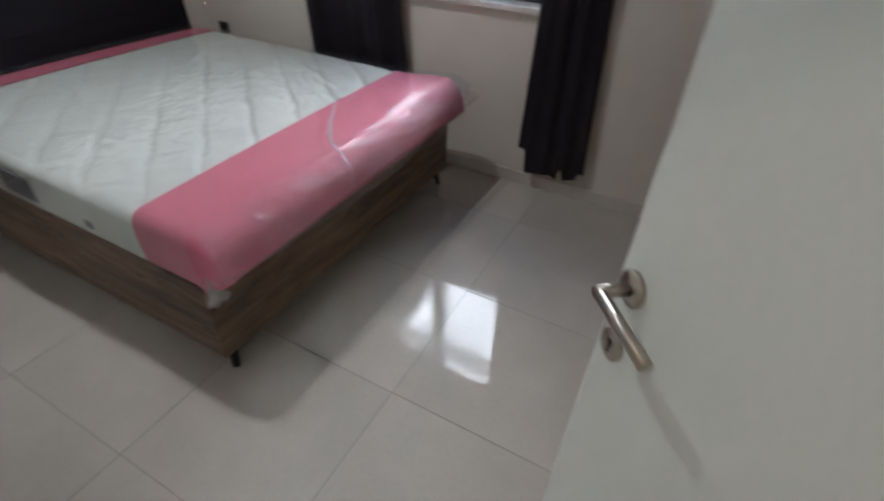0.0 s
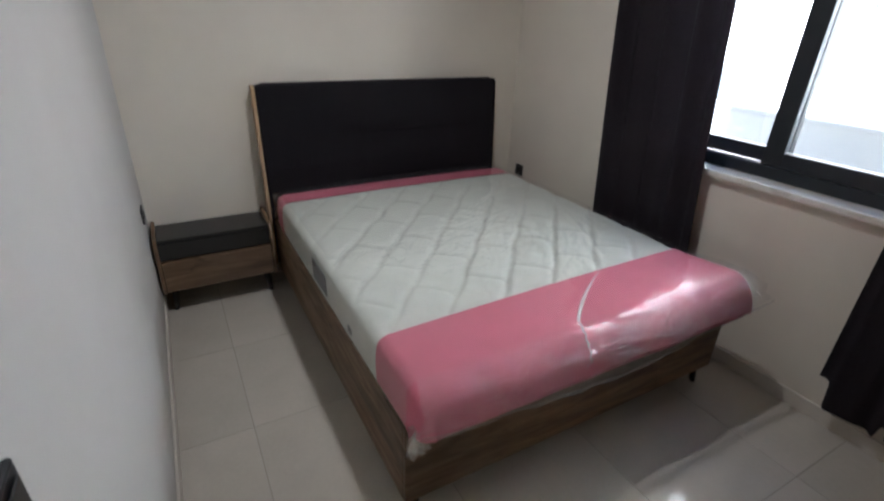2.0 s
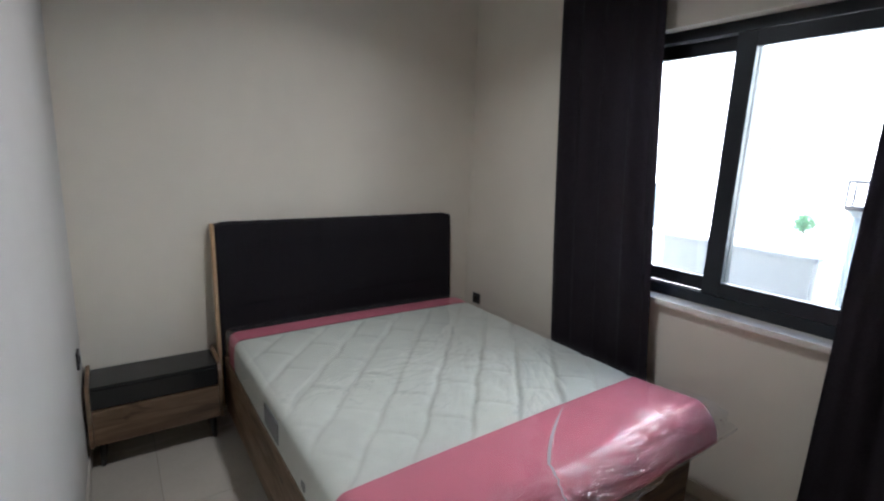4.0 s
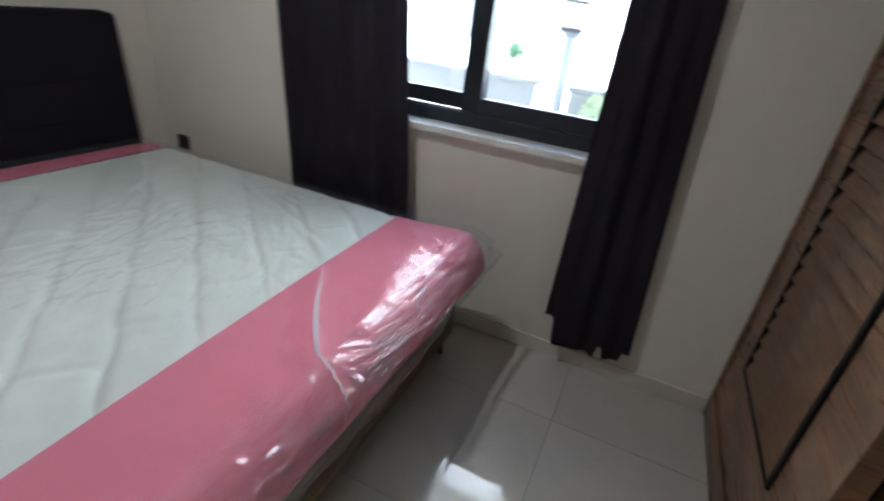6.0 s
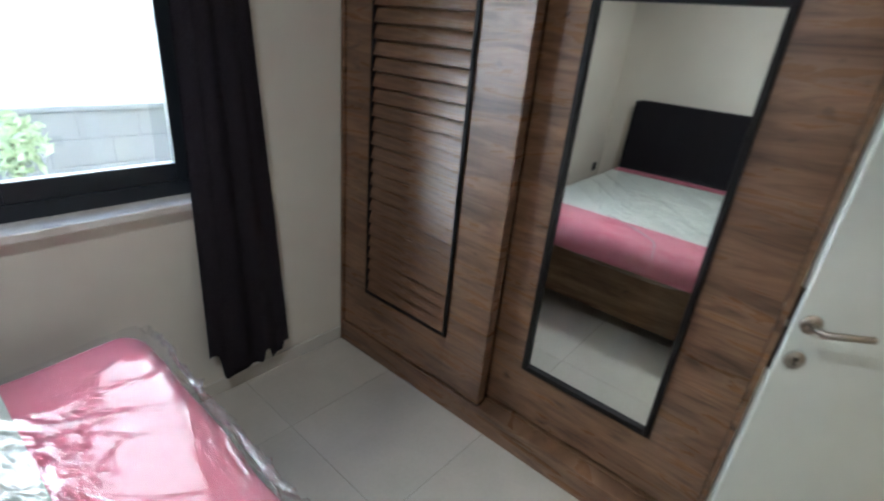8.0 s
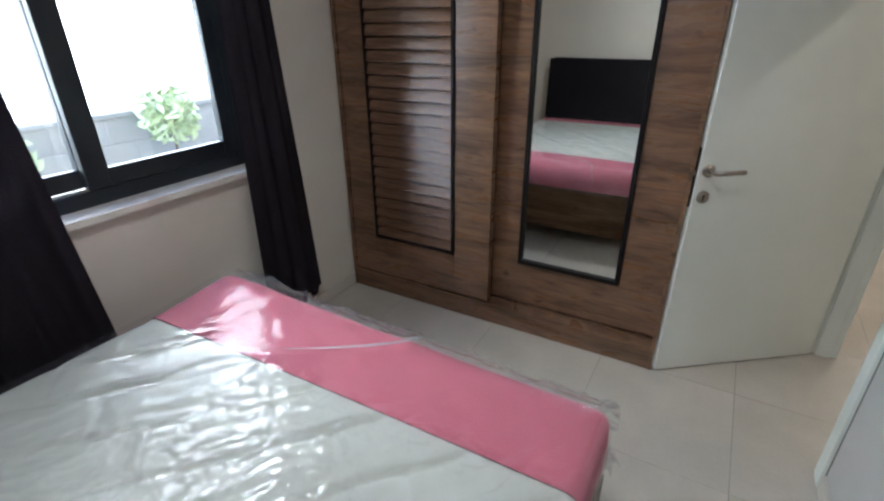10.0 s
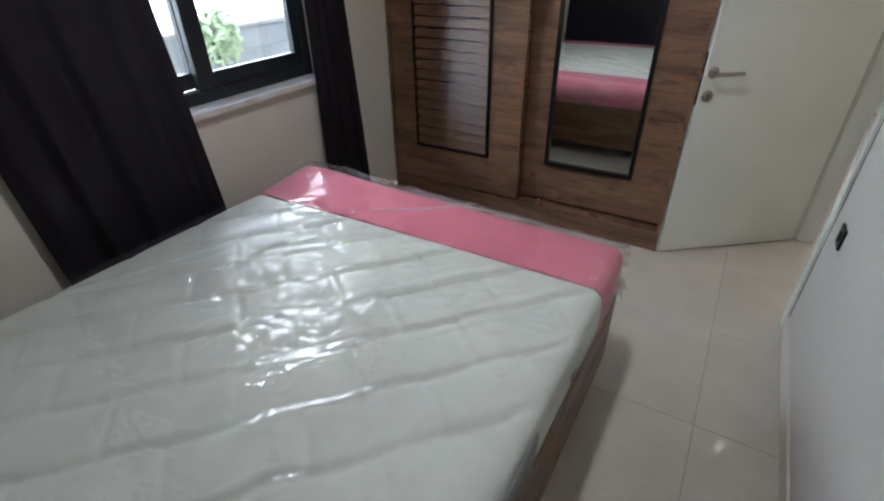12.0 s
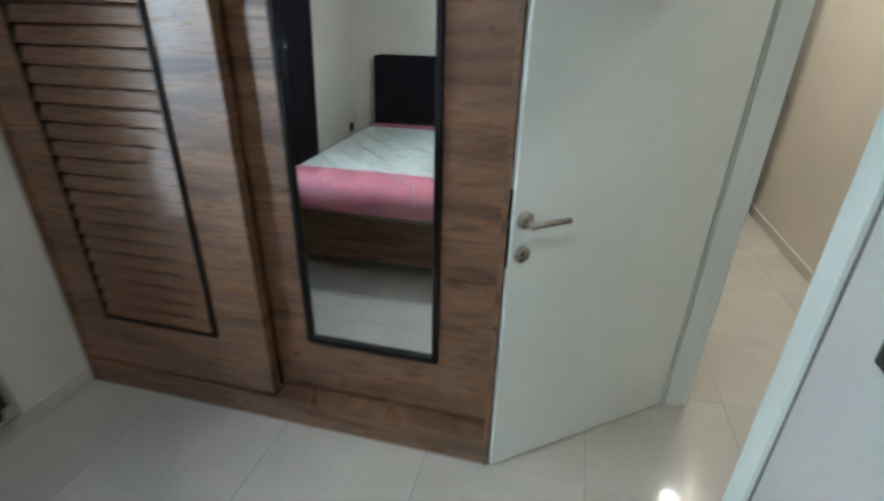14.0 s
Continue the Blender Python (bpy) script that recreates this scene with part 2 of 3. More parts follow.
M_GLOW = glow("lamp_diffuser", (1, 0.975, 0.94), 4)
M_GLOW_WARM = glow("warm_lamp_diffuser", (1, 0.86, 0.69), 1.5)


# ---- mesh helpers ----
def mesh_of(name, bm, material, smooth=False):
    me = bpy.data.meshes.new(name)
    bm.normal_update()
    bm.to_mesh(me)
    bm.free()
    me.materials.append(material)
    if smooth:
        me.shade_smooth()
    return me


def part(name, bm, material, parent=None, label="", smooth=False):
    ob = new(name, mesh_of(name, bm, material, smooth))
    if parent:
        ob.parent = parent
    return tagged(ob, label)


def empty(name, label, category, group="", kind="", at=(0, 0, 0)):
    ob = new(name)
    ob.location = at
    return tagged(ob, label, category, group, kind)


def box(lo, hi, bevel=0.0, bm=None, segments=2):
    b = bmesh.new() if bm is None else bm
    m = Matrix.Translation([(a + c) / 2 for a, c in zip(lo, hi)]) @ Matrix.Diagonal((*[abs(c - a) for a, c in zip(lo, hi)], 1))
    made = bmesh.ops.create_cube(b, size=1, matrix=m)["verts"]
    if bevel:
        es = list({e for v in made for e in v.link_edges})
        bmesh.ops.bevel(b, geom=es, offset=bevel, segments=segments, profile=0.5, affect="EDGES")
    return b


def prism(outline, lo, hi, axis="x", bm=None, bevel=0.0):
    """Pulls a flat outline (two coordinates each) along an axis."""
    b = bmesh.new() if bm is None else bm

    def put(p, d):
        return {"x": (d, p[0], p[1]), "y": (p[0], d, p[1]), "z": (p[0], p[1], d)}[axis]
    a, c = [b.verts.new(put(p, lo)) for p in outline], [b.verts.new(put(p, hi)) for p in outline]
    b.faces.new(a)
    b.faces.new(c[::-1])
    k = len(outline)
    for i in range(k):
        b.faces.new((a[(i + 1) % k], a[i], c[i], c[(i + 1) % k]))
    bmesh.ops.recalc_face_normals(b, faces=b.faces[:])
    if bevel:
        bmesh.ops.bevel(b, geom=b.edges[:], offset=bevel, segments=2, profile=0.5, affect="EDGES")
    return b


def rod(a, c, r1, r2=None, sides=20, bm=None):
    b = bmesh.new() if bm is None else bm
    a, c = Vector(a), Vector(c)
    turn = (c - a).to_track_quat("Z", "Y").to_matrix().to_4x4()
    bmesh.ops.create_cone(b, cap_ends=True, segments=sides, radius1=r1, radius2=r1 if r2 is None else r2, depth=(c - a).length,
                          matrix=Matrix.Translation((a + c) / 2) @ turn)
    return b


def sheet(nu, nv, place, bm=None, closed=False):
    b = bmesh.new() if bm is None else bm
    g = [[b.verts.new(place(i / nu, j / nv)) for j in range(nv + 1)] for i in range(nu + 1)]
    for i in range(nu):
        for j in range(nv):
            b.faces.new((g[i][j], g[i + 1][j], g[i + 1][j + 1], g[i][j + 1]))
    return b


def structure(name, bm, material, label, category, smooth=False):
    return tagged(part(name, bm, material, None, "", smooth), label, category, "", "structure")


# ---- the shell ----
THICK = 0.155
OPEN_A, OPEN_B, DOOR_H = -0.327, 0.582, 2.06
structure("wall_west", box((WEST - 0.15, -THICK, -0.06), (WEST, NORTH + 0.2, TOP)), M_WALL, "cream painted plaster wall behind the headboard", "wall")
structure("wall_east", box((EAST, SOUTH, -0.06), (EAST + 0.15, NORTH + 0.2, TOP)), M_WALL, "cream painted plaster wall behind the wardrobe", "wall")

WIN_L, WIN_R, WIN_B, WIN_T = -1.93, -0.62, 0.94, 2.25
bm = box((WEST, NORTH, -0.06), (WIN_L, NORTH + 0.2, TOP))
box((WIN_R, NORTH, -0.06), (EAST, NORTH + 0.2, TOP), bm=bm)
box((WIN_L, NORTH, -0.06), (WIN_R, NORTH + 0.2, WIN_B - 0.03), bm=bm)
box((WIN_L, NORTH, WIN_T), (WIN_R, NORTH + 0.2, TOP), bm=bm)
structure("wall_north", bm, M_WALL, "cream plaster wall with a window opening", "wall")

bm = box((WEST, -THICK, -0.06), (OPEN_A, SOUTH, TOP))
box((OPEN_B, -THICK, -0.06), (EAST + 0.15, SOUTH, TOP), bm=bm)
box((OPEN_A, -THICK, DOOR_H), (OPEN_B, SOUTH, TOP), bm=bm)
structure("wall_south", bm, M_WALL_SOUTH, "white plaster wall with the doorway, its dimmer light put into the colour", "wall")

structure("ceiling", box((WEST - 0.15, CORRIDOR - 0.15, TOP), (4.6, NORTH + 0.2, TOP + 0.12)), M_CEILING, "plain white plaster ceiling", "ceiling")

# unseen block, added to keep the sun off the near yard and garden wall
structure("sun_blocker", box((WEST - 0.15, CORRIDOR - 3.0, TOP + 0.12), (4.6, NORTH + 0.2, 4.5)), M_CEILING, "plain unseen block above the room that shades the yard", "wall")

# corridor
M_CORR = plaster("corridor_paint", (0.74, 0.68, 0.60))
structure("wall_corridor", box((-2.0, CORRIDOR - 0.15, -0.06), (4.6, CORRIDOR, TOP)), M_CORR, "cream plaster wall across the corridor", "wall")
structure("wall_corridor_near", box((EAST + 0.15, -THICK, -0.06), (4.6, SOUTH, TOP)), M_CORR, "cream plaster corridor wall beside the doorway", "wall")
structure("wall_corridor_end", box((4.45, CORRIDOR, -0.06), (4.6, -THICK, TOP)), M_CORR, "cream plaster wall closing the corridor", "wall")
structure("wall_corridor_back", box((-2.15, CORRIDOR - 0.15, -0.06), (-2.0, -THICK, TOP)), M_CORR, "cream plaster wall closing the corridor", "wall")


def skirting(name, lo, hi):
    return structure(name, box(lo, hi, 0.003), M_SKIRT, "low cream tile skirting along the wall", "baseboard")


skirting("baseboard_south", (WEST, SOUTH, 0), (OPEN_A - 0.07, SOUTH + 0.011, 0.075))
skirting("baseboard_west", (WEST, SOUTH + 0.011, 0), (WEST + 0.011, NORTH, 0.075))
skirting("baseboard_north", (WEST + 0.011, NORTH - 0.011, 0), (0.0, NORTH, 0.075))
skirting("baseboard_corridor", (-2.0, CORRIDOR, 0), (4.45, CORRIDOR + 0.012, 0.08))

# ---- doorway and doors ----
def doorway():
    d = empty("door_frame", "white painted door frame lining the doorway", "door frame", "", "structure")
    for x, s in ((OPEN_A, 1), (OPEN_B, -1)):
        a, b = sorted((x, x + s * 0.022))
        part("jamb", box((a, -THICK - 0.012, 0), (b, SOUTH + 0.012, DOOR_H), 0.002), M_DOOR, d)
        a, b = sorted((x + s * 0.022, x + s * 0.034))
        part("stop", box((a, -THICK + 0.02, 0), (b, -0.075, DOOR_H - 0.02), 0.002), M_DOOR, d)
        a, b = sorted((x - s * 0.062, x))
        part("casing", box((a, SOUTH, 0), (b, SOUTH + 0.014, DOOR_H + 0.06), 0.003), M_DOOR, d)
        part("casing", box((a, -THICK - 0.014, 0), (b, -THICK, DOOR_H + 0.06), 0.003), M_DOOR, d)
        a, b = sorted((x - s * 0.062, x - s * 0.069))
        part("sealant_joint", box((a, SOUTH - 0.002, 0), (b, SOUTH + 0.003, DOOR_H + 0.06)), M_SEAL, d, "grey sealant joint")
    part("head", box((OPEN_A + 0.022, -THICK - 0.012, DOOR_H - 0.022), (OPEN_B - 0.022, SOUTH + 0.012, DOOR_H), 0.002), M_DOOR, d)
    part("casing", box((OPEN_A, SOUTH, DOOR_H), (OPEN_B, SOUTH + 0.014, DOOR_H + 0.06), 0.003), M_DOOR, d)
    return d


doorway()


def handle_set(door, x, side, flip=1):
    """A round rose with a lever, and a round key rose below it, on the face at y = side."""
    s = 1 if side > 0 else -1
    h = part("lever_handle", rod((x, side, 1.008), (x, side + s * 0.008, 1.008), 0.026, sides=32), M_STEEL, door, "satin nickel lever handle", True)
    bm = rod((x, side + s * 0.008, 1.008), (x, side + s * 0.058, 1.008), 0.0095)
    bmesh.ops.create_uvsphere(bm, u_segments=14, v_segments=8, radius=0.0095, matrix=Matrix.Translation((x, side + s * 0.052, 1.008)))
    rod((x, side + s * 0.052, 1.008), (x + flip * 0.124, side + s * 0.052, 1.008), 0.0095, bm=bm)
    part("lever", bm, M_STEEL, h, smooth=True)
    k = part("key_rose", rod((x, side, 0.897), (x, side + s * 0.008, 0.897), 0.026, sides=32), M_STEEL, door, "satin nickel key rose", True)
    bm = rod((x, side + s * 0.008, 0.902), (x, side + s * 0.0088, 0.902), 0.006)
    box((x - 0.0025, min(side + s * 0.008, side + s * 0.0088), 0.882), (x + 0.0025, max(side + s * 0.008, side + s * 0.0088), 0.902), bm=bm)
    part("keyhole", bm, M_DARK_GAP, k)


def door_leaf(name, width, label):
    """Hinged at the origin, lying along +x; its thickness goes to +y."""
    d = empty(name, label, "door", "", "structure")
    part("leaf", box((0.003, 0, 0.008), (width, 0.04, 2.03), 0.003), M_DOOR, d)
    part("lock_plate", box((width - 0.001, 0.010, 0.85), (width + 0.0015, 0.030, 1.10), 0.0005), M_LOCK, d, "narrow dark steel lock plate")
    part("latch", box((width, 0.014, 0.985), (width + 0.010, 0.026, 1.005), 0.003), M_STEEL, d)
    handle_set(d, width - 0.040, 0.04, -1)
    handle_set(d, width - 0.040, 0.0, -1)
    for z in (0.25, 1.0, 1.75):
        part("hinge", rod((-0.002, 0.0, z), (-0.002, 0.0, z + 0.09), 0.007), M_STEEL, d, smooth=True)
    return d


DOOR_W = 0.856
door = door_leaf("door_1", DOOR_W, "white painted flush door standing half open into the room")
door.matrix_world = pose(0.566, -0.030, 0, 0, 0, 128.4)

far_door = door_leaf("door_2", 0.78, "white painted door standing ajar at the corridor's end")
far_door.matrix_world = pose(3.88, -0.755, 0, 0, 0, 203)


# ---- wall fittings ----
def wall_plate(name, at, facing, label, rocker):
    d = empty(name, label, "light switch" if rocker else "socket", "", "")
    part("plate", box((-0.041, 0, -0.041), (0.041, 0.010, 0.041), 0.004), M_SWITCH, d)
    if rocker:
        part("rocker", box((-0.027, 0.010, -0.027), (0.027, 0.0145, 0.027), 0.002), M_SWITCH, d)
    else:
        bm = rod((0, 0.010, 0), (0, 0.0125, 0), 0.021, sides=28)
        part("outlet", bm, M_DARK_GAP, d)
    d.matrix_world = pose(*at, 0, 0, facing)
    return d


wall_plate("light_switch", (-0.585, SOUTH, 1.112), 0, "black square light switch on the white wall", True)
wall_plate("wall_socket", (-0.595, SOUTH, 0.603), 0, "black square socket low on the white wall", False)
wall_plate("wall_socket", (-2.86, SOUTH, 0.60), 0, "black square socket on the wall above the bedside cabinet", False)
wall_plate("wall_socket", (-2.965, NORTH, 0.532), 180, "black square socket on the wall beside the bed", False)


# ---- window ----
def window():
    w = empty("window_1", "dark anthracite aluminium sliding window with two sashes", "window", "", "structure")
    y0, y1 = NORTH + 0.075, NORTH + 0.165
    fr = 0.045
    for lo, hi in (((WIN_L, y0, WIN_B), (WIN_L + fr, y1, WIN_T)), ((WIN_R - fr, y0, WIN_B), (WIN_R, y1, WIN_T)),
                   ((WIN_L + fr, y0, WIN_B), (WIN_R - fr, y1, WIN_B + 0.055)), ((WIN_L + fr, y0, WIN_T - 0.05), (WIN_R - fr, y1, WIN_T))):
        part("window_frame", box(lo, hi, 0.002), M_ALU, w)
    part("rail", box((WIN_L + fr, y0 + 0.018, WIN_B + 0.055), (WIN_R - fr, y0 + 0.024, WIN_B + 0.062)), M_GROOVE, w, "bright aluminium slide rail")
    mid = -1.278
    for a, b, ya in ((mid - 0.043, WIN_R - fr, y0 + 0.004), (WIN_L + fr, mid + 0.043, y0 + 0.046)):
        z0, z1, st, bt = WIN_B + 0.058, WIN_T - 0.052, 0.086, 0.068
        yb = ya + 0.036
        if a < -1.5:
            z0 += 0.004
        s = part("sash", box((a, ya, z0), (a + (st if a > -1.5 else 0.06), yb, z1), 0.003), M_ALU, w)
        part("stile", box((b - (0.06 if a > -1.5 else st), ya, z0), (b, yb, z1), 0.003), M_ALU, s)
        x0, x1 = a + (st if a > -1.5 else 0.06), b - (0.06 if a > -1.5 else st)
        part("bottom_rail", box((x0, ya, z0), (x1, yb, z0 + bt), 0.003), M_ALU, s)
        part("top_rail", box((x0, ya, z1 - bt), (x1, yb, z1), 0.003), M_ALU, s)
        p = part("pane", box((x0, ya + 0.014, z0 + bt), (x1, ya + 0.020, z1 - bt)), M_GLASS, s, "clear window glass")
        p.visible_shadow = False
    part("window_sill", box((WIN_L - 0.05, NORTH - 0.034, WIN_B - 0.03), (WIN_R + 0.05, NORTH + 0.2, WIN_B), 0.004), M_MARBLE, w, "white veined marble sill")
    return w


window()


# ---- curtains ----
def curtain(label, top, bottom, hem, seed, folds, deep, steps=()):
    """top and bottom: the left and right edge in x; hem: the lowest height."""
    rnd = random.Random(seed)
    ph = [rnd.uniform(0, 6.28) for _ in range(6)]
    base_y = NORTH - 0.062

    def hem_step(u):
        """Uneven lengths of the gathered folds along the hem."""
        return sum(rise / (1 + math.exp(-(u - at) * 150)) for at, rise in steps)

    def place(u, v):
        z = hem + (TOP - 0.03 - hem) * v
        k = (1 - v) ** 1.3
        a, b = top[0] + (bottom[0] - top[0]) * k, top[1] + (bottom[1] - top[1]) * k
        s = u + 0.012 * math.sin(6.28 * folds * u + ph[0]) + 0.010 * math.sin(3 * v + ph[1]) * math.sin(6.28 * u)
        y = base_y + deep * math.sin(6.28 * folds * u + ph[2] + 0.5 * math.sin(2.2 * v + ph[3]))
        y += 0.008 * math.sin(6.28 * (folds * 1.7) * u + ph[4] + v) * (0.4 + 0.6 * k) + 0.006 * noise.noise((9 * u, 3 * v, seed))
        drop = (0.006 * math.sin(6.28 * folds * u + ph[5]) + hem_step(u)) * (1 - v) ** 14
        return (a + (b - a) * s, y, z + drop)
    c = empty("curtain", label, "curtain", "curtains at the window")
    bm = sheet(130, 90, lambda u, v: place(u, v * v * 0.6 + v * 0.4))
    bmesh.ops.solidify(bm, geom=bm.faces[:], thickness=0.003)
    part("cloth", bm, M_CURTAIN, c, smooth=True)
    part("track", box((min(top) - 0.02, base_y - 0.012, TOP - 0.03), (max(top) + 0.02, base_y + 0.012, TOP), 0.002), M_WHITE_PLASTIC, c, "slim white ceiling track")
    return c


curtain("long plum-black blackout curtain hanging beside the bed", (-2.285, -1.605), (-2.125, -1.415), 0.16, 3, 4.6, 0.019)
curtain("narrow plum-black blackout curtain drawn to the window's side", (-0.715, -0.505), (-0.752, -0.368), 0.235, 8, 2.3, 0.011, ((0.14, -0.118), (0.655, 0.075), (0.72, -0.065), (0.90, 0.05)))


# ---- wardrobe ----
W_A, W_B, W_TOP = 0.632, 2.455, 2.14


def wardrobe():
    w = empty("wardrobe", "brown oak sliding-door wardrobe with louvred and mirrored doors", "wardrobe")
    part("side_panel", box((0.0, W_A, 0), (0.60, W_A + 0.018, W_TOP), 0.0015), M_WOOD, w)
    part("side_panel", box((0.0, W_B - 0.018, 0), (0.60, W_B, W_TOP), 0.0015), M_WOOD, w)
    part("top_panel", box((0.0, W_A + 0.018, W_TOP - 0.03), (0.60, W_B - 0.018, W_TOP), 0.0015), M_WOOD, w)
    part("back_panel", box((0.585, W_A + 0.018, 0.12), (0.60, W_B - 0.018, W_TOP - 0.03)), M_DARK_GAP, w)
    part("bottom_panel", box((0.162, W_A + 0.018, 0.10), (0.585, W_B - 0.018, 0.12)), M_DARK_GAP, w)
    part("plinth", box((0.004, W_A + 0.018, 0), (0.022, W_B - 0.018, 0.100), 0.002), M_WOOD, w)
    t = part("bottom_track", box((0.0, W_A + 0.018, 0.100), (0.160, W_B - 0.018, 0.112), 0.002), M_WOOD, w)
    for xa, top_z in ((0.0, 0.124), (0.084, 0.120)):
        part("guide_rail", box((xa, W_A + 0.018, 0.112), (xa + 0.006, W_B - 0.018, top_z), 0.001), M_WOOD, t)
    z0, z1 = 0.127, W_TOP - 0.03
    # louvred door: stiles and rails round an opening filled with slats
    a, b, la, lb, lz, lt = 1.520, W_B - 0.020, 1.730, 2.265, 0.375, 1.757
    x0, x1 = 0.012, 0.062
    d = part("louvre_door", box((x0, a, z0), (x1, la, z1), 0.0015), M_WOOD, w, "brown oak door with a louvred panel")
    part("stile", box((x0, lb, z0), (x1, b, z1), 0.0015), M_WOOD, d)
    part("rail", box((x0, la, z0), (x1, lb, lz)), M_WOOD, d)
    part("rail", box((x0, la, lt), (x1, lb, z1)), M_WOOD, d)
    part("backing", box((x1 - 0.006, la, lz), (x1, lb, lt)), M_DARK_GAP, d)
    t = 0.019
    for lo, hi in (((la, lz), (la + t, lt)), ((lb - t * 0.6, lz), (lb, lt)), ((la + t, lz), (lb - t * 0.6, lz + t)), ((la + t, lt - t), (lb - t * 0.6, lt))):
        part("bead", box((x0 - 0.010, lo[0], lo[1]), (x1 - 0.006, hi[0], hi[1]), 0.002), M_BLACK_TRIM, d, "black bead")
    pitch = 0.0605
    count = int((lt - lz - 2 * t) / pitch)
    pitch = (lt - lz - 2 * t) / count
    out = [(x0 - 0.015, 0.0), (x0 - 0.007, -0.002), (x0 + 0.015, pitch + 0.004), (x0 + 0.007, pitch + 0.005)]
    slat = mesh_of("slat", prism(out, la + t + 0.001, lb - t * 0.6 - 0.001, "y", bevel=0.001), M_WOOD)
    for i in range(count):
        ob = new("slat", slat)
        ob.parent = d
        ob.location = (0.006, 0, lz + t + i * pitch)
    # mirrored door
    a, b, ma, mb, mz, mt = W_A + 0.020, 1.575, 0.854, 1.380, 0.372, 1.750
    x0, x1 = 0.100, 0.126
    d = part("mirror_door", box((x0, a, z0), (x1, b, z1), 0.0015), M_WOOD, w, "brown oak door with a framed mirror")
    part("mirror", box((x0 - 0.004, ma + 0.01, mz + 0.01), (x0 - 0.0005, mb - 0.01, mt - 0.01)), M_MIRROR, d, "tall mirror glass")
    t = 0.021
    for lo, hi in (((ma, mz), (ma + t, mt)), ((mb - t, mz), (mb, mt)), ((ma + t, mz), (mb - t, mz + t)), ((ma + t, mt - t), (mb - t, mt))):
        part("bead", box((x0 - 0.020, lo[0], lo[1]), (x0 - 0.0005, hi[0], hi[1]), 0.002), M_BLACK_TRIM, d, "black bead")
    # it stands a little askew to the wall
    w.matrix_world = pose(0.004, W_A, 0, 0, 0, 0.9) @ pose(0, -W_A, 0)
    return w


wardrobe()


# ---- bed ----
BED_A, BED_B, FOOT, HEAD = 0.645, 2.245, -1.105, -2.985
LEG, RAIL_TOP, MATT = 0.098, 0.425, 0.603


def bed():
    b = empty("bed", "honey oak bed base with a black upholstered headboard", "bed")
    part("foot_panel", box((FOOT - 0.022, BED_A, LEG), (FOOT, BED_B, RAIL_TOP), 0.002), M_BED, b)
    for y in (BED_A, BED_B - 0.022):
        part("side_rail", box((HEAD, y, LEG), (FOOT - 0.022, y + 0.022, RAIL_TOP), 0.002), M_BED, b)
    part("slat_deck", box((HEAD, BED_A + 0.022, RAIL_TOP - 0.05), (FOOT - 0.022, BED_B - 0.022, RAIL_TOP - 0.03)), M_DARK_GAP, b)
    part("bottom_board", box((HEAD, BED_A + 0.022, LEG + 0.01), (FOOT - 0.022, BED_B - 0.022, LEG + 0.02)), M_DARK_GAP, b)
    for x in (FOOT - 0.04, HEAD + 0.05):
        for y, s in ((BED_A + 0.055, -1), (BED_B - 0.055, 1)):
            d = 1 if x > -2 else -1
            part("leg", rod((x + 0.012 * d, y + s * 0.012, 0), (x - 0.004 * d, y - s * 0.006, LEG + 0.012), 0.0125, 0.021), M_BLACK_LEG, b, "black tapered leg", True)
    # headboard: leans back, soft rounded pad on a board with pale edges
    low, high = 0.30, 1.198
    lean = math.atan2(0.055, high - low)

    def at(x, z):
        return (HEAD - 0.012 + x - math.sin(lean) * (z - low), z)
    ya, yb, r = BED_A - 0.010, BED_B - 0.028, 0.045
    ring = []
    for cy, cz, a0 in ((yb - r, high - r, 0), (ya + r, high - r, 90)):
        ring += [(cy + r * math.cos(radians(a0 + k * 15)), cz + r * math.sin(radians(a0 + k * 15))) for k in range(7)]
    ring += [(ya, low), (yb, low)]
    bm = bmesh.new()
    rows = []
    for x, grow in ((-0.012, 0.0), (0.006, 0.0), (0.016, -0.004), (0.021, -0.014)):
        cy, cz = (ya + yb) / 2, (low + high) / 2
        rows.append([bm.verts.new((at(x, z)[0], y + (grow if y < cy else -grow) * -1, z + (grow if z > cz else 0))) for y, z in ring])
    for p, q in zip(rows, rows[1:]):
        for i in range(len(ring)):
            bm.faces.new((p[i], p[(i + 1) % len(ring)], q[(i + 1) % len(ring)], q[i]))
    bm.faces.new(rows[0])
    bm.faces.new(rows[-1])
    bmesh.ops.recalc_face_normals(bm, faces=bm.faces[:])
    h = part("headboard", bm, M_HEADBOARD, b, "black upholstered headboard pad leaning back")
    for z in (0.72, 0.90, 1.06):
        bm = box((at(0.0205, z)[0], ya + 0.02, z - 0.0015), (at(0.0225, z)[0], yb - 0.02, z + 0.0015))
        part("seam", bm, M_HEADBOARD, h)
    # the far edge gets the pad's black, standing in for the shadow on it
    for y0, y1 in ((ya - 0.0185, ya - 0.0005), (yb + 0.0005, yb + 0.0185)):
        p = [at(-0.045, low - 0.18), at(0.012, low - 0.18), at(0.012, high - 0.03), at(-0.004, high - 0.012), at(-0.045, high - 0.012)]
        part("edge_board", prism(p, y0, y1, "y", bevel=0.002), M_PALE if y0 < ya else M_HEADBOARD, h, "pale oak side edge" if y0 < ya else "side edge coloured black for the shadow on it")
    p = [at(-0.045, low - 0.18), at(-0.013, low - 0.18), at(-0.013, high - 0.012), at(-0.045, high - 0.012)]
    part("back_board", prism(p, ya, yb, "y"), M_DARK_GAP, h)
    return b


bed()

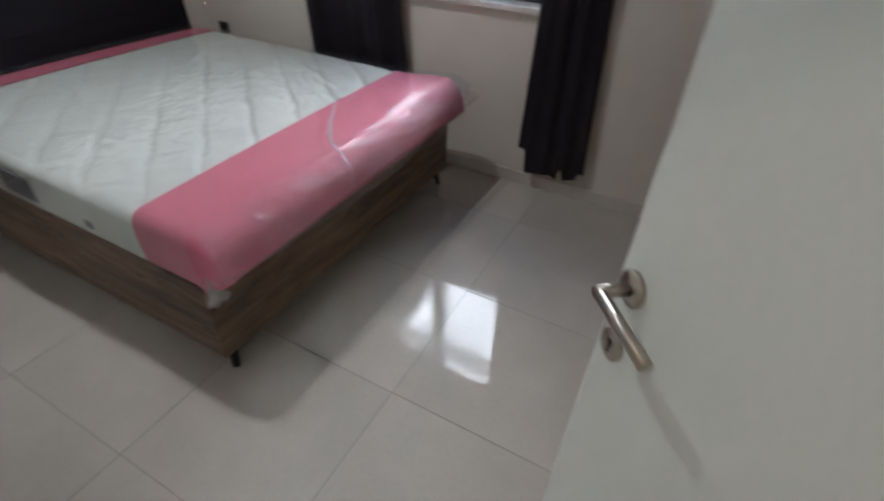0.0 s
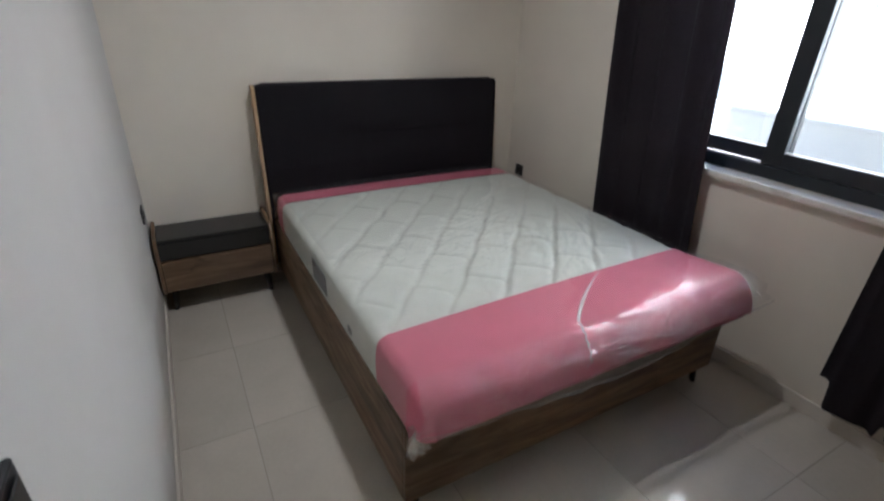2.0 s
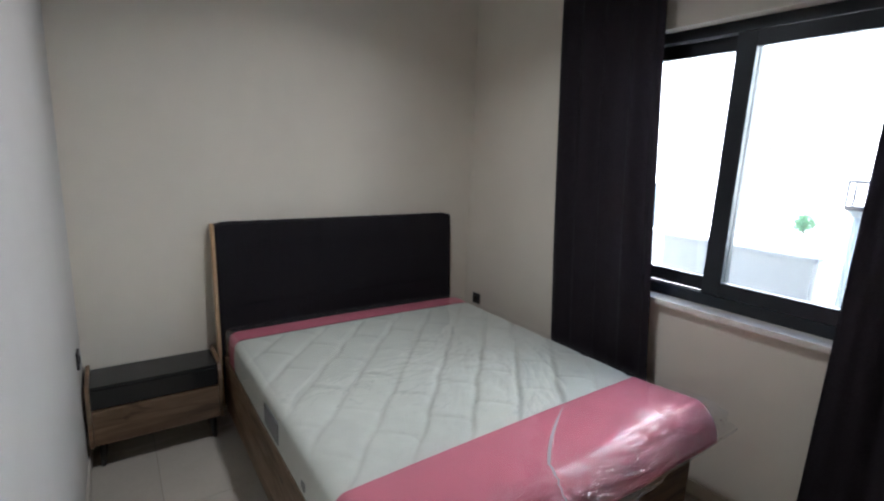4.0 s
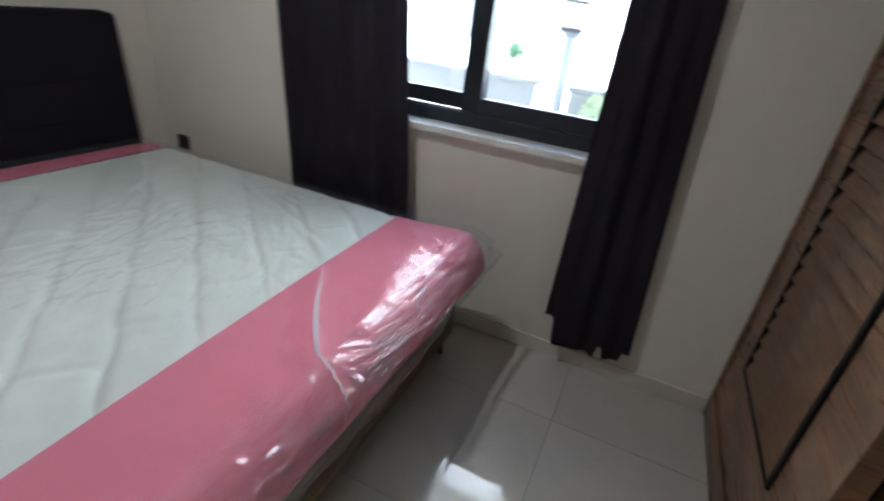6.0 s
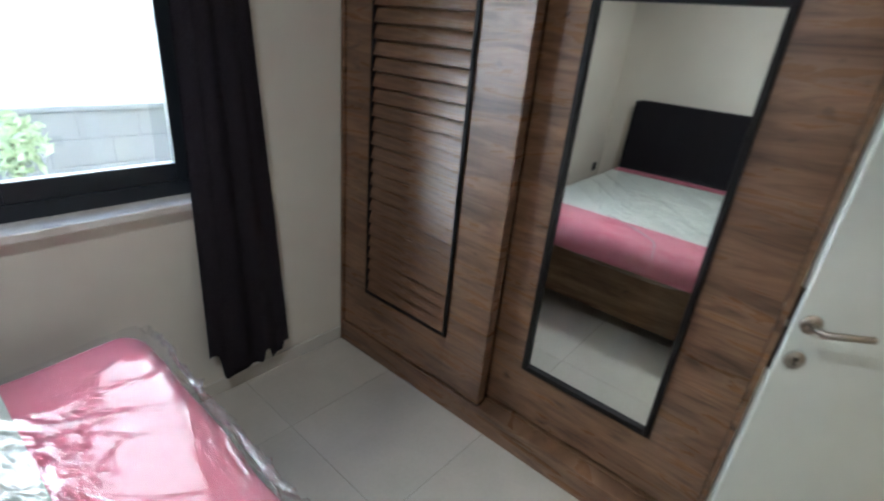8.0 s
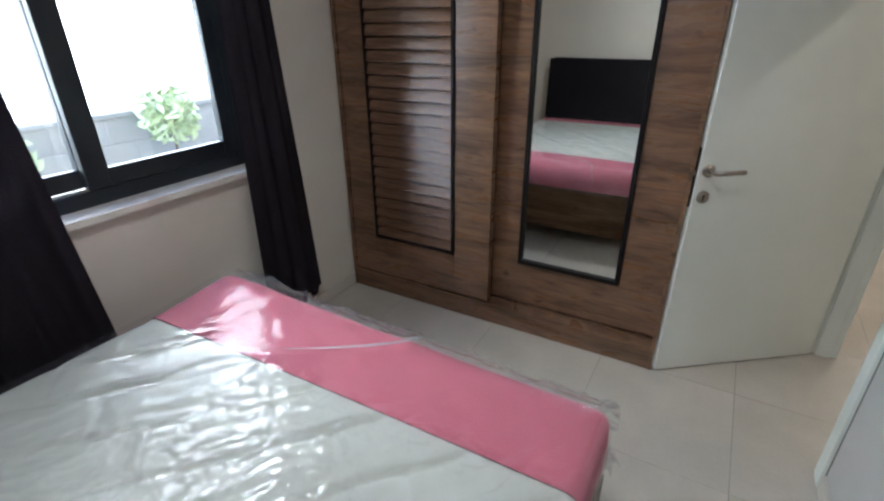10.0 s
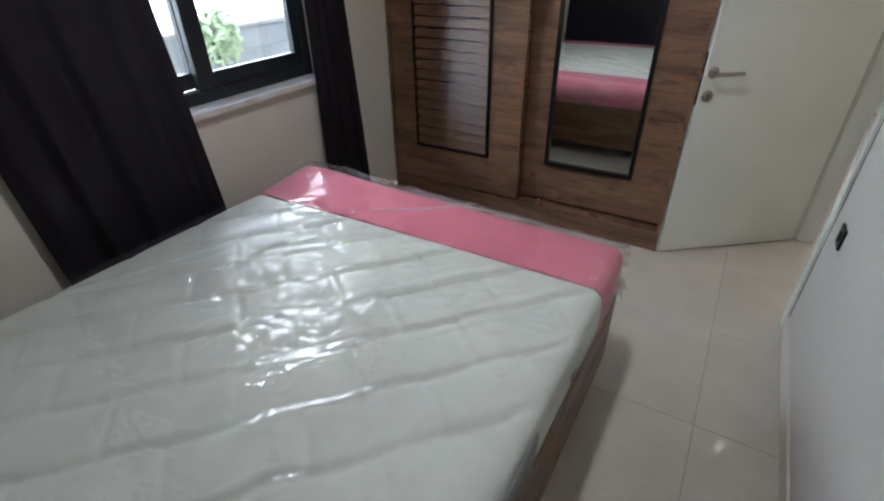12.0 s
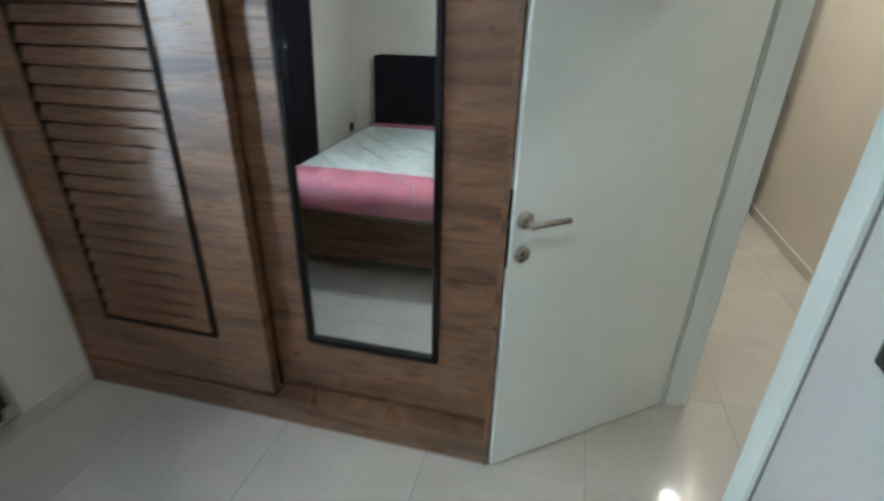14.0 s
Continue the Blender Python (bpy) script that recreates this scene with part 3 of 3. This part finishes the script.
M_FOOT, M_HEAD, M_A, M_B = -1.006, -2.960, 0.655, 2.225
SEAM_FOOT, SEAM_HEAD = -1.357, -2.745


def quilt(x, y):
    """Staggered diamond-like pads: wavy long seams, short seams across, soft between."""
    s, t = (0.87 * x + y) / 1.325, (x - 0.87 * y) / 1.325
    s += 0.004 * math.sin(6.28 * t / 0.30) + 0.011 * noise.noise((x * 6, y * 6, 3))
    row = math.floor(s / 0.185)
    a = s / 0.185 - row
    c = t / 0.30 + 0.5 * (row % 2) + 0.05 * noise.noise((x * 5, y * 5, 9))
    c -= math.floor(c)
    da, dc = min(a, 1 - a) * 0.185, min(c, 1 - c) * 0.30
    edge = max(0.0, min(1, (y - M_A) / 0.06, (M_B - y) / 0.06, (x - SEAM_HEAD) / 0.03, (SEAM_FOOT - x) / 0.03))
    deep = 0.75 + 0.5 * noise.noise((x * 3, y * 3, 5))
    dip = deep * (0.016 * math.exp(-(da / 0.013) ** 2) + 0.007 * math.exp(-(dc / 0.013) ** 2))
    return edge * (0.005 * math.sin(math.pi * a) - min(dip, 0.024))


def section(x, top, bulge=0.0):
    """Outline of the mattress across y at x: sides up and over, with round shoulders."""
    r, out = 0.045, []
    for z in (RAIL_TOP - 0.028, 0.46, 0.51):
        out.append((x, M_A - 0.004 * math.sin((z - 0.40) * 16), z))
    for k in range(7):
        a = radians(180 - 15 * k)
        out.append((x, M_A + r + r * math.cos(a), top - r + r * math.sin(a)))
    n = 170
    for k in range(1, n):
        y = M_A + r + (M_B - M_A - 2 * r) * k / n
        out.append((x, y, top + bulge * math.sin(math.pi * k / n)))
    for k in range(7):
        a = radians(90 - 15 * k)
        out.append((x, M_B - r + r * math.cos(a), top - r + r * math.sin(a)))
    for z in (0.51, 0.46, RAIL_TOP - 0.028):
        out.append((x, M_B, z))
    return out


def loft(rows):
    bm = bmesh.new()
    g = [[bm.verts.new(p) for p in r] for r in rows]
    for a, b in zip(g, g[1:]):
        for i in range(len(a) - 1):
            bm.faces.new((a[i], b[i], b[i + 1], a[i + 1]))
    return bm, g


ROUND = 0.092
# how far the stuffed end stands out past the flat top, and at what height
END = ((0.016, 0.601), (0.036, 0.593), (0.056, 0.579), (0.074, 0.560), (0.086, 0.538), (0.094, 0.510), (0.099, 0.482), (0.098, 0.457), (0.088, 0.440), (0.050, 0.431), (0.004, 0.429), (-0.020, 0.399))


def puff(x, y):
    """The far corner of the foot end stands a little higher."""
    return 0.026 * math.exp(-((x + 1.12) / 0.26) ** 2 - ((y - 2.12) / 0.36) ** 2)


def askew(y):
    """The foot seam runs a little out of square."""
    return -0.042 * (y - M_A) / (M_B - M_A)



def mattress():
    m = empty("mattress", "ivory quilted mattress with pink ends, new in its wrapping", "mattress")
    rows = []
    n = 190
    for i in range(n + 1):
        x = SEAM_HEAD + (SEAM_FOOT - SEAM_HEAD) * i / n
        rows.append([(p[0] + askew(p[1]) * i / n, p[1], p[2] + (quilt(p[0], p[1]) if p[2] > MATT - 0.03 else 0)) for p in section(x, MATT - 0.004, 0.006)])
    bm, g = loft(rows)
    part("quilted_body", bm, M_TICKING, m, "ivory quilted knit cover", True)
    for name, x0, x1 in (("foot_band", SEAM_FOOT, M_FOOT), ("head_band", SEAM_HEAD, M_HEAD)):
        rows = []
        d = 1 if x1 > x0 else -1
        flat = x1 - d * ROUND
        for i in range(15):
            t = i / 14
            x = x0 + (flat - x0) * t
            rows.append([(p[0] + askew(p[1]) * (1 - t) * (d > 0), p[1], p[2] + (0.004 * noise.noise((p[0] * 7, p[1] * 4, 2)) + puff(p[0], p[1])) * t * (p[2] > 0.52)) for p in section(x, MATT, 0.006)])
        for out, z in END:
            inset = 0.035 * max(0.0, (out + 0.02) / (ROUND + 0.02)) ** 3
            row = []
            for p in section(flat, MATT, 0.006):
                k = p[2]
                if k > 0.46:
                    k = min(k, 0.46 + (k - 0.46) * max(0.02, (z - 0.46) / (MATT - 0.46)))
                else:
                    k = min(k, z)
                if out > 0:
                    k = max(k, 0.429 + max(0.0, out - 0.050) * 0.6)
                y = p[1] + inset * (1.0 if p[1] < 1.44 else 0.2) * max(-1, min(1, (1.44 - p[1]) / 0.70)) ** 3
                sag = 0.010 * noise.noise((p[1] * 5, z * 9, 4)) * max(0, out) / ROUND
                row.append((flat + d * (out + sag), y, k + puff(flat, p[1]) * max(0.0, k - 0.47) / 0.133))
            rows.append(row)
        bm, g = loft(rows)
        part(name, bm, M_PINK, m, "pink end band", True)
    for x, w in ((-2.02, 0.20), (-1.62, 0.035)):
        part("side_label", box((x - w / 2, M_A - 0.0075, 0.455), (x + w / 2, M_A - 0.003, 0.550 if w > 0.05 else 0.485)), M_PRINT, m, "grey printed label")
    return m


mattress()


def ridge(x, y, s, seed):
    v = noise.noise((x * s, y * s, seed))
    return 1 - min(1, abs(v) * 3.2)


def wrapping():
    """Thin clear sleeve over the mattress, loose and ruffled past the foot."""
    w = empty("plastic_wrapping", "clear crinkled plastic sleeve still wrapped round the mattress", "plastic wrap")

    def patch(x, y):
        """How loose the film lies: crumpled in some places, taut in others."""
        near_window = math.exp(-((x + 1.78) / 0.34) ** 2 - ((y - 1.62) / 0.36) ** 2)
        foot_end = math.exp(-((x + 1.16) / 0.13) ** 2 - ((y - 1.76) / 0.30) ** 2)
        return 0.05 + near_window + 0.75 * foot_end + 0.22 * max(0.0, noise.noise((x * 1.7, y * 1.7, 8)))

    def arc(x):
        return 1.375 - 1.25 * (x + 1.17) + 1.7 * (x + 1.17) ** 2

    def creases(x, y):
        k = patch(x, y)
        wx, wy = x + 0.05 * noise.noise((x * 5, y * 5, 1)), y + 0.05 * noise.noise((x * 5, y * 5, 6))
        pulled = ridge(0.55 * wx + 0.8 * wy, 0.16 * wy - 0.10 * wx, 9.0, 4) ** 5
        fine = ridge(1.1 * wx + 0.3 * wy, 0.65 * wy, 15.0, 9) ** 2 + 0.6 * ridge(1.2 * wx + 0.4 * wy, wy, 29.0, 2) ** 2
        broad = 1.1 * ridge(0.9 * wx + 0.2 * wy, 0.8 * wy - 0.3 * wx, 7.0, 12) + 0.20 * ridge(wx - 0.5 * wy, 0.7 * wy, 14.0, 15)
        end_part = min(1.0, max(0.0, (x + 1.42) / 0.10))
        crumpled = fine * (1 - 0.8 * end_part) + broad * (0.25 + 0.75 * end_part)
        strap = math.exp(-((y - arc(x)) / 0.013) ** 2) if x > -1.36 else 0.0
        sleeve = math.exp(-((0.45 * (x + 2.0) + y - 2.02) / 0.014) ** 2) * (x < -1.45)
        long = ridge(0.75 * wx + 0.66 * wy + 3, 0.10 * wx - 0.11 * wy, 13.0, 7) ** 6
        calm = 1 - 0.65 * end_part
        return calm * (0.0016 + 0.0055 * k) * pulled + (0.0028 + 0.0060 * (1 - end_part)) * k * crumpled + 0.0050 * calm * max(0.0, k - 0.08) * long + 0.010 * strap + 0.009 * sleeve

    end = M_FOOT - ROUND

    def top(u, v):
        x = M_HEAD + 0.04 + (end - M_HEAD - 0.04) * u
        y = M_A + 0.02 + (M_B - M_A - 0.04) * v
        return (x, y, MATT + 0.014 + 0.006 * math.sin(math.pi * v) + 0.18 * quilt(x, y) * (x < SEAM_FOOT) + puff(x, y) * min(1, max(0, (x - SEAM_FOOT) / 0.2)) + creases(x, y))
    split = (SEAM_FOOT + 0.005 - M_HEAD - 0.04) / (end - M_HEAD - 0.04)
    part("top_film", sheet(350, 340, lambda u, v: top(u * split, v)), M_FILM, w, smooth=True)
    part("end_film", sheet(80, 340, lambda u, v: top(split + (1 - split) * u, v)), M_FILM_END, w, "same film over the foot end, gloss lowered to weaken the window's reflection", True)

    def foot(u, v):
        """Over the stuffed end, then standing off it as a loose skirt down to the hem."""
        a = top(1, v)
        y = M_A - 0.012 + (M_B - M_A + 0.055) * v ** 0.97
        wide = min(1.0, v / 0.35)
        x1 = -1.008 + 0.030 * wide * (2 - wide) + 0.016 * v ** 5 + 0.005 * math.sin(13 * v + 1) + 0.003 * math.sin(31 * v)
        z1 = 0.466 + 0.030 * (2 * v - 1) ** 2 + 0.055 * v ** 4 + 0.005 * math.sin(11 * v) + 0.004 * math.sin(27 * v + 2)
        g = min(1.0, u / 0.70) * 6.0
        i = min(5, int(g))
        path = ((0.0, MATT),) + END[:6]
        lift = 0.005 + 0.007 * u
        px = end + lift * min(1, g) + path[i][0] + (path[i + 1][0] - path[i][0]) * (g - i)
        pz = a[2] - MATT + path[i][1] + (path[i + 1][1] - path[i][1]) * (g - i)
        q = max(0.0, (u - 0.70) / 0.30)
        x, z = px + (x1 - px) * q ** 0.85, pz + (z1 - pz) * q
        k = 1.25 + 0.25 * math.exp(-((v - 0.64) / 0.24) ** 2)
        wu, wv = u + 0.22 * noise.noise((u * 2, v * 6, 11)), v + 0.05 * noise.noise((u * 2, v * 6, 13))
        fold = k * min(1, 2 * u) * (1 - 0.6 * q) * (0.013 * ridge(wu * 1.9 + wv * 2.0, wv * 6.5 - 1.8 * wu, 1.0, 3) ** 4 + 0.008 * ridge(wu * 3.2 - wv * 3, wv * 11.0 + 2.6 * wu, 1.0, 5) ** 3 + 0.0042 * ridge(wu * 6 + wv * 5, wv * 21 - 6 * wu, 1.0, 6) ** 2)
        return (x + fold, a[1] + (y - a[1]) * min(1, 1.6 * u), z + 0.6 * fold)
    part("foot_ruffle", sheet(80, 400, foot), M_FILM_LOOSE, w, "loose ruffled end of the sleeve", True)
    bm = sheet(3, 220, lambda u, v: tuple(Vector(foot(1, v)) + Vector((0.004 + 0.002 * math.sin(60 * v), 0, -0.016 * u))))
    bmesh.ops.solidify(bm, geom=bm.faces[:], thickness=0.0015)
    part("welded_hem", bm, M_FILM_HEM, w, "milky welded hem of the sleeve", True)

    def taut(u, v):
        """White stress line pulled in an arc over the foot end and down its face."""
        x = -1.335 + 0.315 * u
        y = arc(x)
        wide = 0.001 + 0.008 * math.sin(math.pi * u)
        across = (y - M_A - 0.02) / (M_B - M_A - 0.04)
        p = top((x - M_HEAD - 0.04) / (end - M_HEAD - 0.04), across) if x <= end else foot(0.75 * (x - end) / 0.078, across)
        off = 0.0015 if x <= end else 0.004
        return (p[0] + (v - 0.5) * wide + (off if x > end else 0), p[1] + (v - 0.5) * wide, p[2] + off)
    part("stress_crease", sheet(48, 3, taut), M_FILM_FOLD, w, "white stretched crease in the film", True)

    def near(u, v):
        x = M_HEAD + 0.04 + (end - M_HEAD - 0.04) * u
        a = top(u, 0)
        y1, z1 = M_A - 0.011 - 0.003 * noise.noise((x * 6, v * 3, 1)), 0.437
        y = a[1] + (y1 - a[1]) * min(1, math.sin(min(1, v * 2.6) * math.pi / 2))
        return (x, y, a[2] + (z1 - a[2]) * v ** 1.5)
    part("side_film", sheet(90, 14, lambda u, v: near(1 - u, v)), M_FILM, w, smooth=True)
    # the knotted corner hanging over the rail
    for lean, size, shift in ((0.018, 1.0, 0.0), (-0.022, 0.8, 0.026)):
        def tail(u, v):
            s = v - 0.5
            wide = (0.030 + 0.045 * u) * size
            return (FOOT + 0.030 + shift + 0.020 * u + 0.010 * math.sin(9 * s + 3 * u), BED_A + 0.004 + s * wide + lean * u + shift * 0.5,
                    0.475 - 0.095 * u * size + 0.008 * math.sin(14 * s))
        part("gathered_corner", sheet(10, 16, tail), M_FILM_HEM, w, "gathered corner flap of the sleeve", True)
    return w


wrapping()


# ---- bedside cabinet ----
def nightstand():
    x0, x1, ya, yb = WEST + 0.014, -2.835, SOUTH + 0.014, 0.604
    d = empty("bedside_cabinet", "small oak bedside cabinet with a black top and one drawer", "nightstand")
    out = [(x0, 0.135), (x1 - 0.004, 0.135), (x1, 0.15), (x1 - 0.002, 0.36), (x1 - 0.014, 0.412), (x1 - 0.040, 0.446), (x0 + 0.03, 0.468), (x0, 0.468)]
    for y in (ya, yb - 0.018):
        part("side_panel", prism(out, y, y + 0.018, "y", bevel=0.002), M_BED, d)
    part("bottom_panel", box((x0, ya + 0.018, 0.140), (x1 - 0.02, yb - 0.018, 0.156)), M_BED, d)
    part("back_panel", box((x0, ya + 0.018, 0.156), (x0 + 0.01, yb - 0.018, 0.421)), M_BED, d)
    part("top", box((x0, ya + 0.018, 0.422), (x1 - 0.030, yb - 0.018, 0.440), 0.002), M_BLACK_TOP, d, "glossy black top")
    part("top_edge", box((x1 - 0.040, ya + 0.018, 0.322), (x1 - 0.026, yb - 0.018, 0.421), 0.002), M_BLACK_TOP, d, "black fascia strip")
    part("drawer_front", box((x1 - 0.026, ya + 0.020, 0.142), (x1 - 0.006, yb - 0.020, 0.319), 0.002), M_BED, d)
    for x in (x0 + 0.05, x1 - 0.06):
        for y, s in ((ya + 0.055, -1), (yb - 0.055, 1)):
            part("leg", rod((x, y + s * 0.012, 0), (x, y, 0.138), 0.012, 0.020), M_BLACK_LEG, d, "black tapered leg", True)
    return d


nightstand()


# ---- lamps ----
def ceiling_lamp(at, label, m, r):
    d = empty("ceiling_lamp", label, "ceiling lamp")
    part("base", rod((at[0], at[1], at[2] + 0.012), (at[0], at[1], TOP), r, sides=40), M_WHITE_PLASTIC, d, smooth=False)
    part("diffuser", rod((at[0], at[1], at[2]), (at[0], at[1], at[2] + 0.012), r * 0.9, sides=40), m, d, "glowing round diffuser")
    return d


ceiling_lamp((LAMP[0], LAMP[1], LAMP[2]), "round white ceiling lamp, lit", M_GLOW, 0.055)
for spot in CORRIDOR_LAMPS:
    ceiling_lamp(spot[:3], "small round corridor ceiling lamp, lit warm", M_GLOW_WARM, 0.055 + 0.5 * (spot[4] - 0.09))


# ---- outside ----
structure("ground", box((-60, NORTH + 0.2, -0.5), (60, 120, -0.3)), M_PAVING, "pale paved yard outside the window", "ground")


def leafy(name, label, at, radius, count, size, m, seed, trunk=0.0):
    rnd = random.Random(seed)
    d = empty(name, label, "plant", at=(0, 0, 0))
    bm = rod((at[0], at[1], -0.3), at, 0.016, 0.009, 8)
    for k in range(5):
        a = 6.28 * k / 5
        rod(at, (at[0] + 0.6 * radius * math.cos(a), at[1] + 0.6 * radius * math.sin(a), at[2] + 0.5 * radius), 0.012, 0.004, 6, bm)
    part("trunk", bm, M_BARK, d)
    bm = bmesh.new()
    for _ in range(count):
        v = Vector((rnd.gauss(0, 1), rnd.gauss(0, 1), rnd.gauss(0, 1))).normalized() * radius * rnd.uniform(0.45, 1.0)
        c = Vector(at) + v + Vector((0, 0, radius * 0.3))
        t = Euler((rnd.uniform(0, 6), rnd.uniform(0, 6), rnd.uniform(0, 6))).to_matrix()
        s = size * rnd.uniform(0.6, 1.3)
        vs = [bm.verts.new(c + t @ Vector(p)) for p in ((0, -s, 0), (0.4 * s, 0, 0.1 * s), (0, s, 0), (-0.4 * s, 0, 0.1 * s))]
        bm.faces.new(vs)
    part("crown", bm, m, d)
    return d


leafy("shrub", "green leafy shrub before the block wall, paled as by glare", (-0.93, 4.60, 0.66), 0.21, 460, 0.045, M_LEAF, 2)
leafy("shrub", "green leafy shrub before the block wall, paled as by glare", (0.26, 4.58, 0.80), 0.24, 520, 0.05, M_LEAF, 5)
leafy("topiary", "round dark green clipped shrub before the white house", (-2.63, 7.55, 0.88), 0.135, 420, 0.03, M_LEAF_DARK, 7)


def lamp_post():
    d = empty("garden_post", "white garden post, greyed as in shade, with a dark lantern", "post")
    x, y = -1.41, 5.0
    part("shaft", rod((x, y, -0.3), (x, y, 1.26), 0.06, 0.05, 20), M_POST, d, smooth=True)
    part("capital", rod((x, y, 1.26), (x, y, 1.31), 0.055, 0.10, 20), M_POST, d)
    bm = box((x - 0.09, y - 0.09, 1.31), (x + 0.09, y + 0.09, 1.345), 0.004)
    box((x - 0.095, y - 0.095, 1.52), (x + 0.095, y + 0.095, 1.545), 0.004, bm=bm)
    for sx in (-1, 1):
        for sy in (-1, 1):
            box((x + sx * 0.085 - 0.008, y + sy * 0.085 - 0.008, 1.345), (x + sx * 0.085 + 0.008, y + sy * 0.085 + 0.008, 1.52), bm=bm)
    part("lantern", bm, M_LANTERN, d, "open dark lantern frame")
    return d


lamp_post()


def house():
    d = empty("neighbour_house", "white rendered house across the yard", "house")
    y = 8.0
    part("wall", box((-12, y, -0.3), (12, y + 5, 9.0)), M_RENDER, d)
    part("roof", box((-12.3, y - 0.4, 9.0), (12.3, y + 5.3, 9.25), 0.03), M_RENDER, d)
    for x0, x1, z0, z1 in ((-3.76, -3.33, 1.0, 1.90), (-5.06, -4.62, 0.54, 1.27)):
        win = part("window", box((x0, y - 0.03, z0), (x1, y - 0.002, z1), 0.004), M_PALE_GLASS, d, "pale grey facade window")
        part("window_frame", box((x0 - 0.05, y - 0.06, z1), (x1 + 0.05, y - 0.001, z1 + 0.06), 0.004), M_RENDER, win, "white lintel")
    return d


house()


# ---- block wall outside and floor tiles, piece by piece ----
BW = 4.90
garden = empty("garden_wall", "low wall of pale concrete blocks with a coping", "wall", "", "structure")
block = mesh_of("block", box((0.005, 0, 0.005), (0.395, 0.0115, 0.195), 0.004, segments=1), M_BLOCK)
for x0, count in ((-6.42, 12), (-1.30, 12)):
    x1 = x0 + 0.4 * count
    part("core", box((x0, BW + 0.004, -0.3), (x1, BW + 0.14, 0.86)), M_MORTAR, garden)
    part("coping", box((x0 - 0.03, BW - 0.02, 0.86), (x1 + 0.03, BW + 0.17, 0.90), 0.006), M_BLOCK, garden)
    if x0 < -2:
        part("render_coat", box((x0, BW - 0.004, -0.3), (x1, BW + 0.003, 0.858)), M_BLOCK, garden, "smooth rendered stretch")
        continue
    for row in range(5):
        for k in range(count - row % 2):
            ob = new("block", block)
            ob.parent = garden
            ob.location = (x0 + 0.4 * k + 0.2 * (row % 2), BW, -0.14 + 0.2 * row)

floor = structure("floor", box((WEST - 0.1, CORRIDOR - 0.1, -0.06), (4.55, NORTH + 0.1, -0.0015)), M_GROUT, "glossy cream porcelain tile floor with thin grey joints", "floor")
tile = mesh_of("tile", box((0.0012, 0.0012, -0.010), (0.5988, 0.5988, 0.0), 0.0008, segments=1), M_TILE)
for i in range(-5, 8):
    for j in range(-3, 4):
        x, y = -0.581 + 0.6 * i, 0.269 + 0.6 * j
        if x + 0.6 < WEST or x > 4.5 or y > NORTH or y + 0.6 < CORRIDOR or (x > EAST and y > 0):
            continue
        ob = new("tile", tile)
        ob.parent = floor
        ob.location = (x, y, 0)
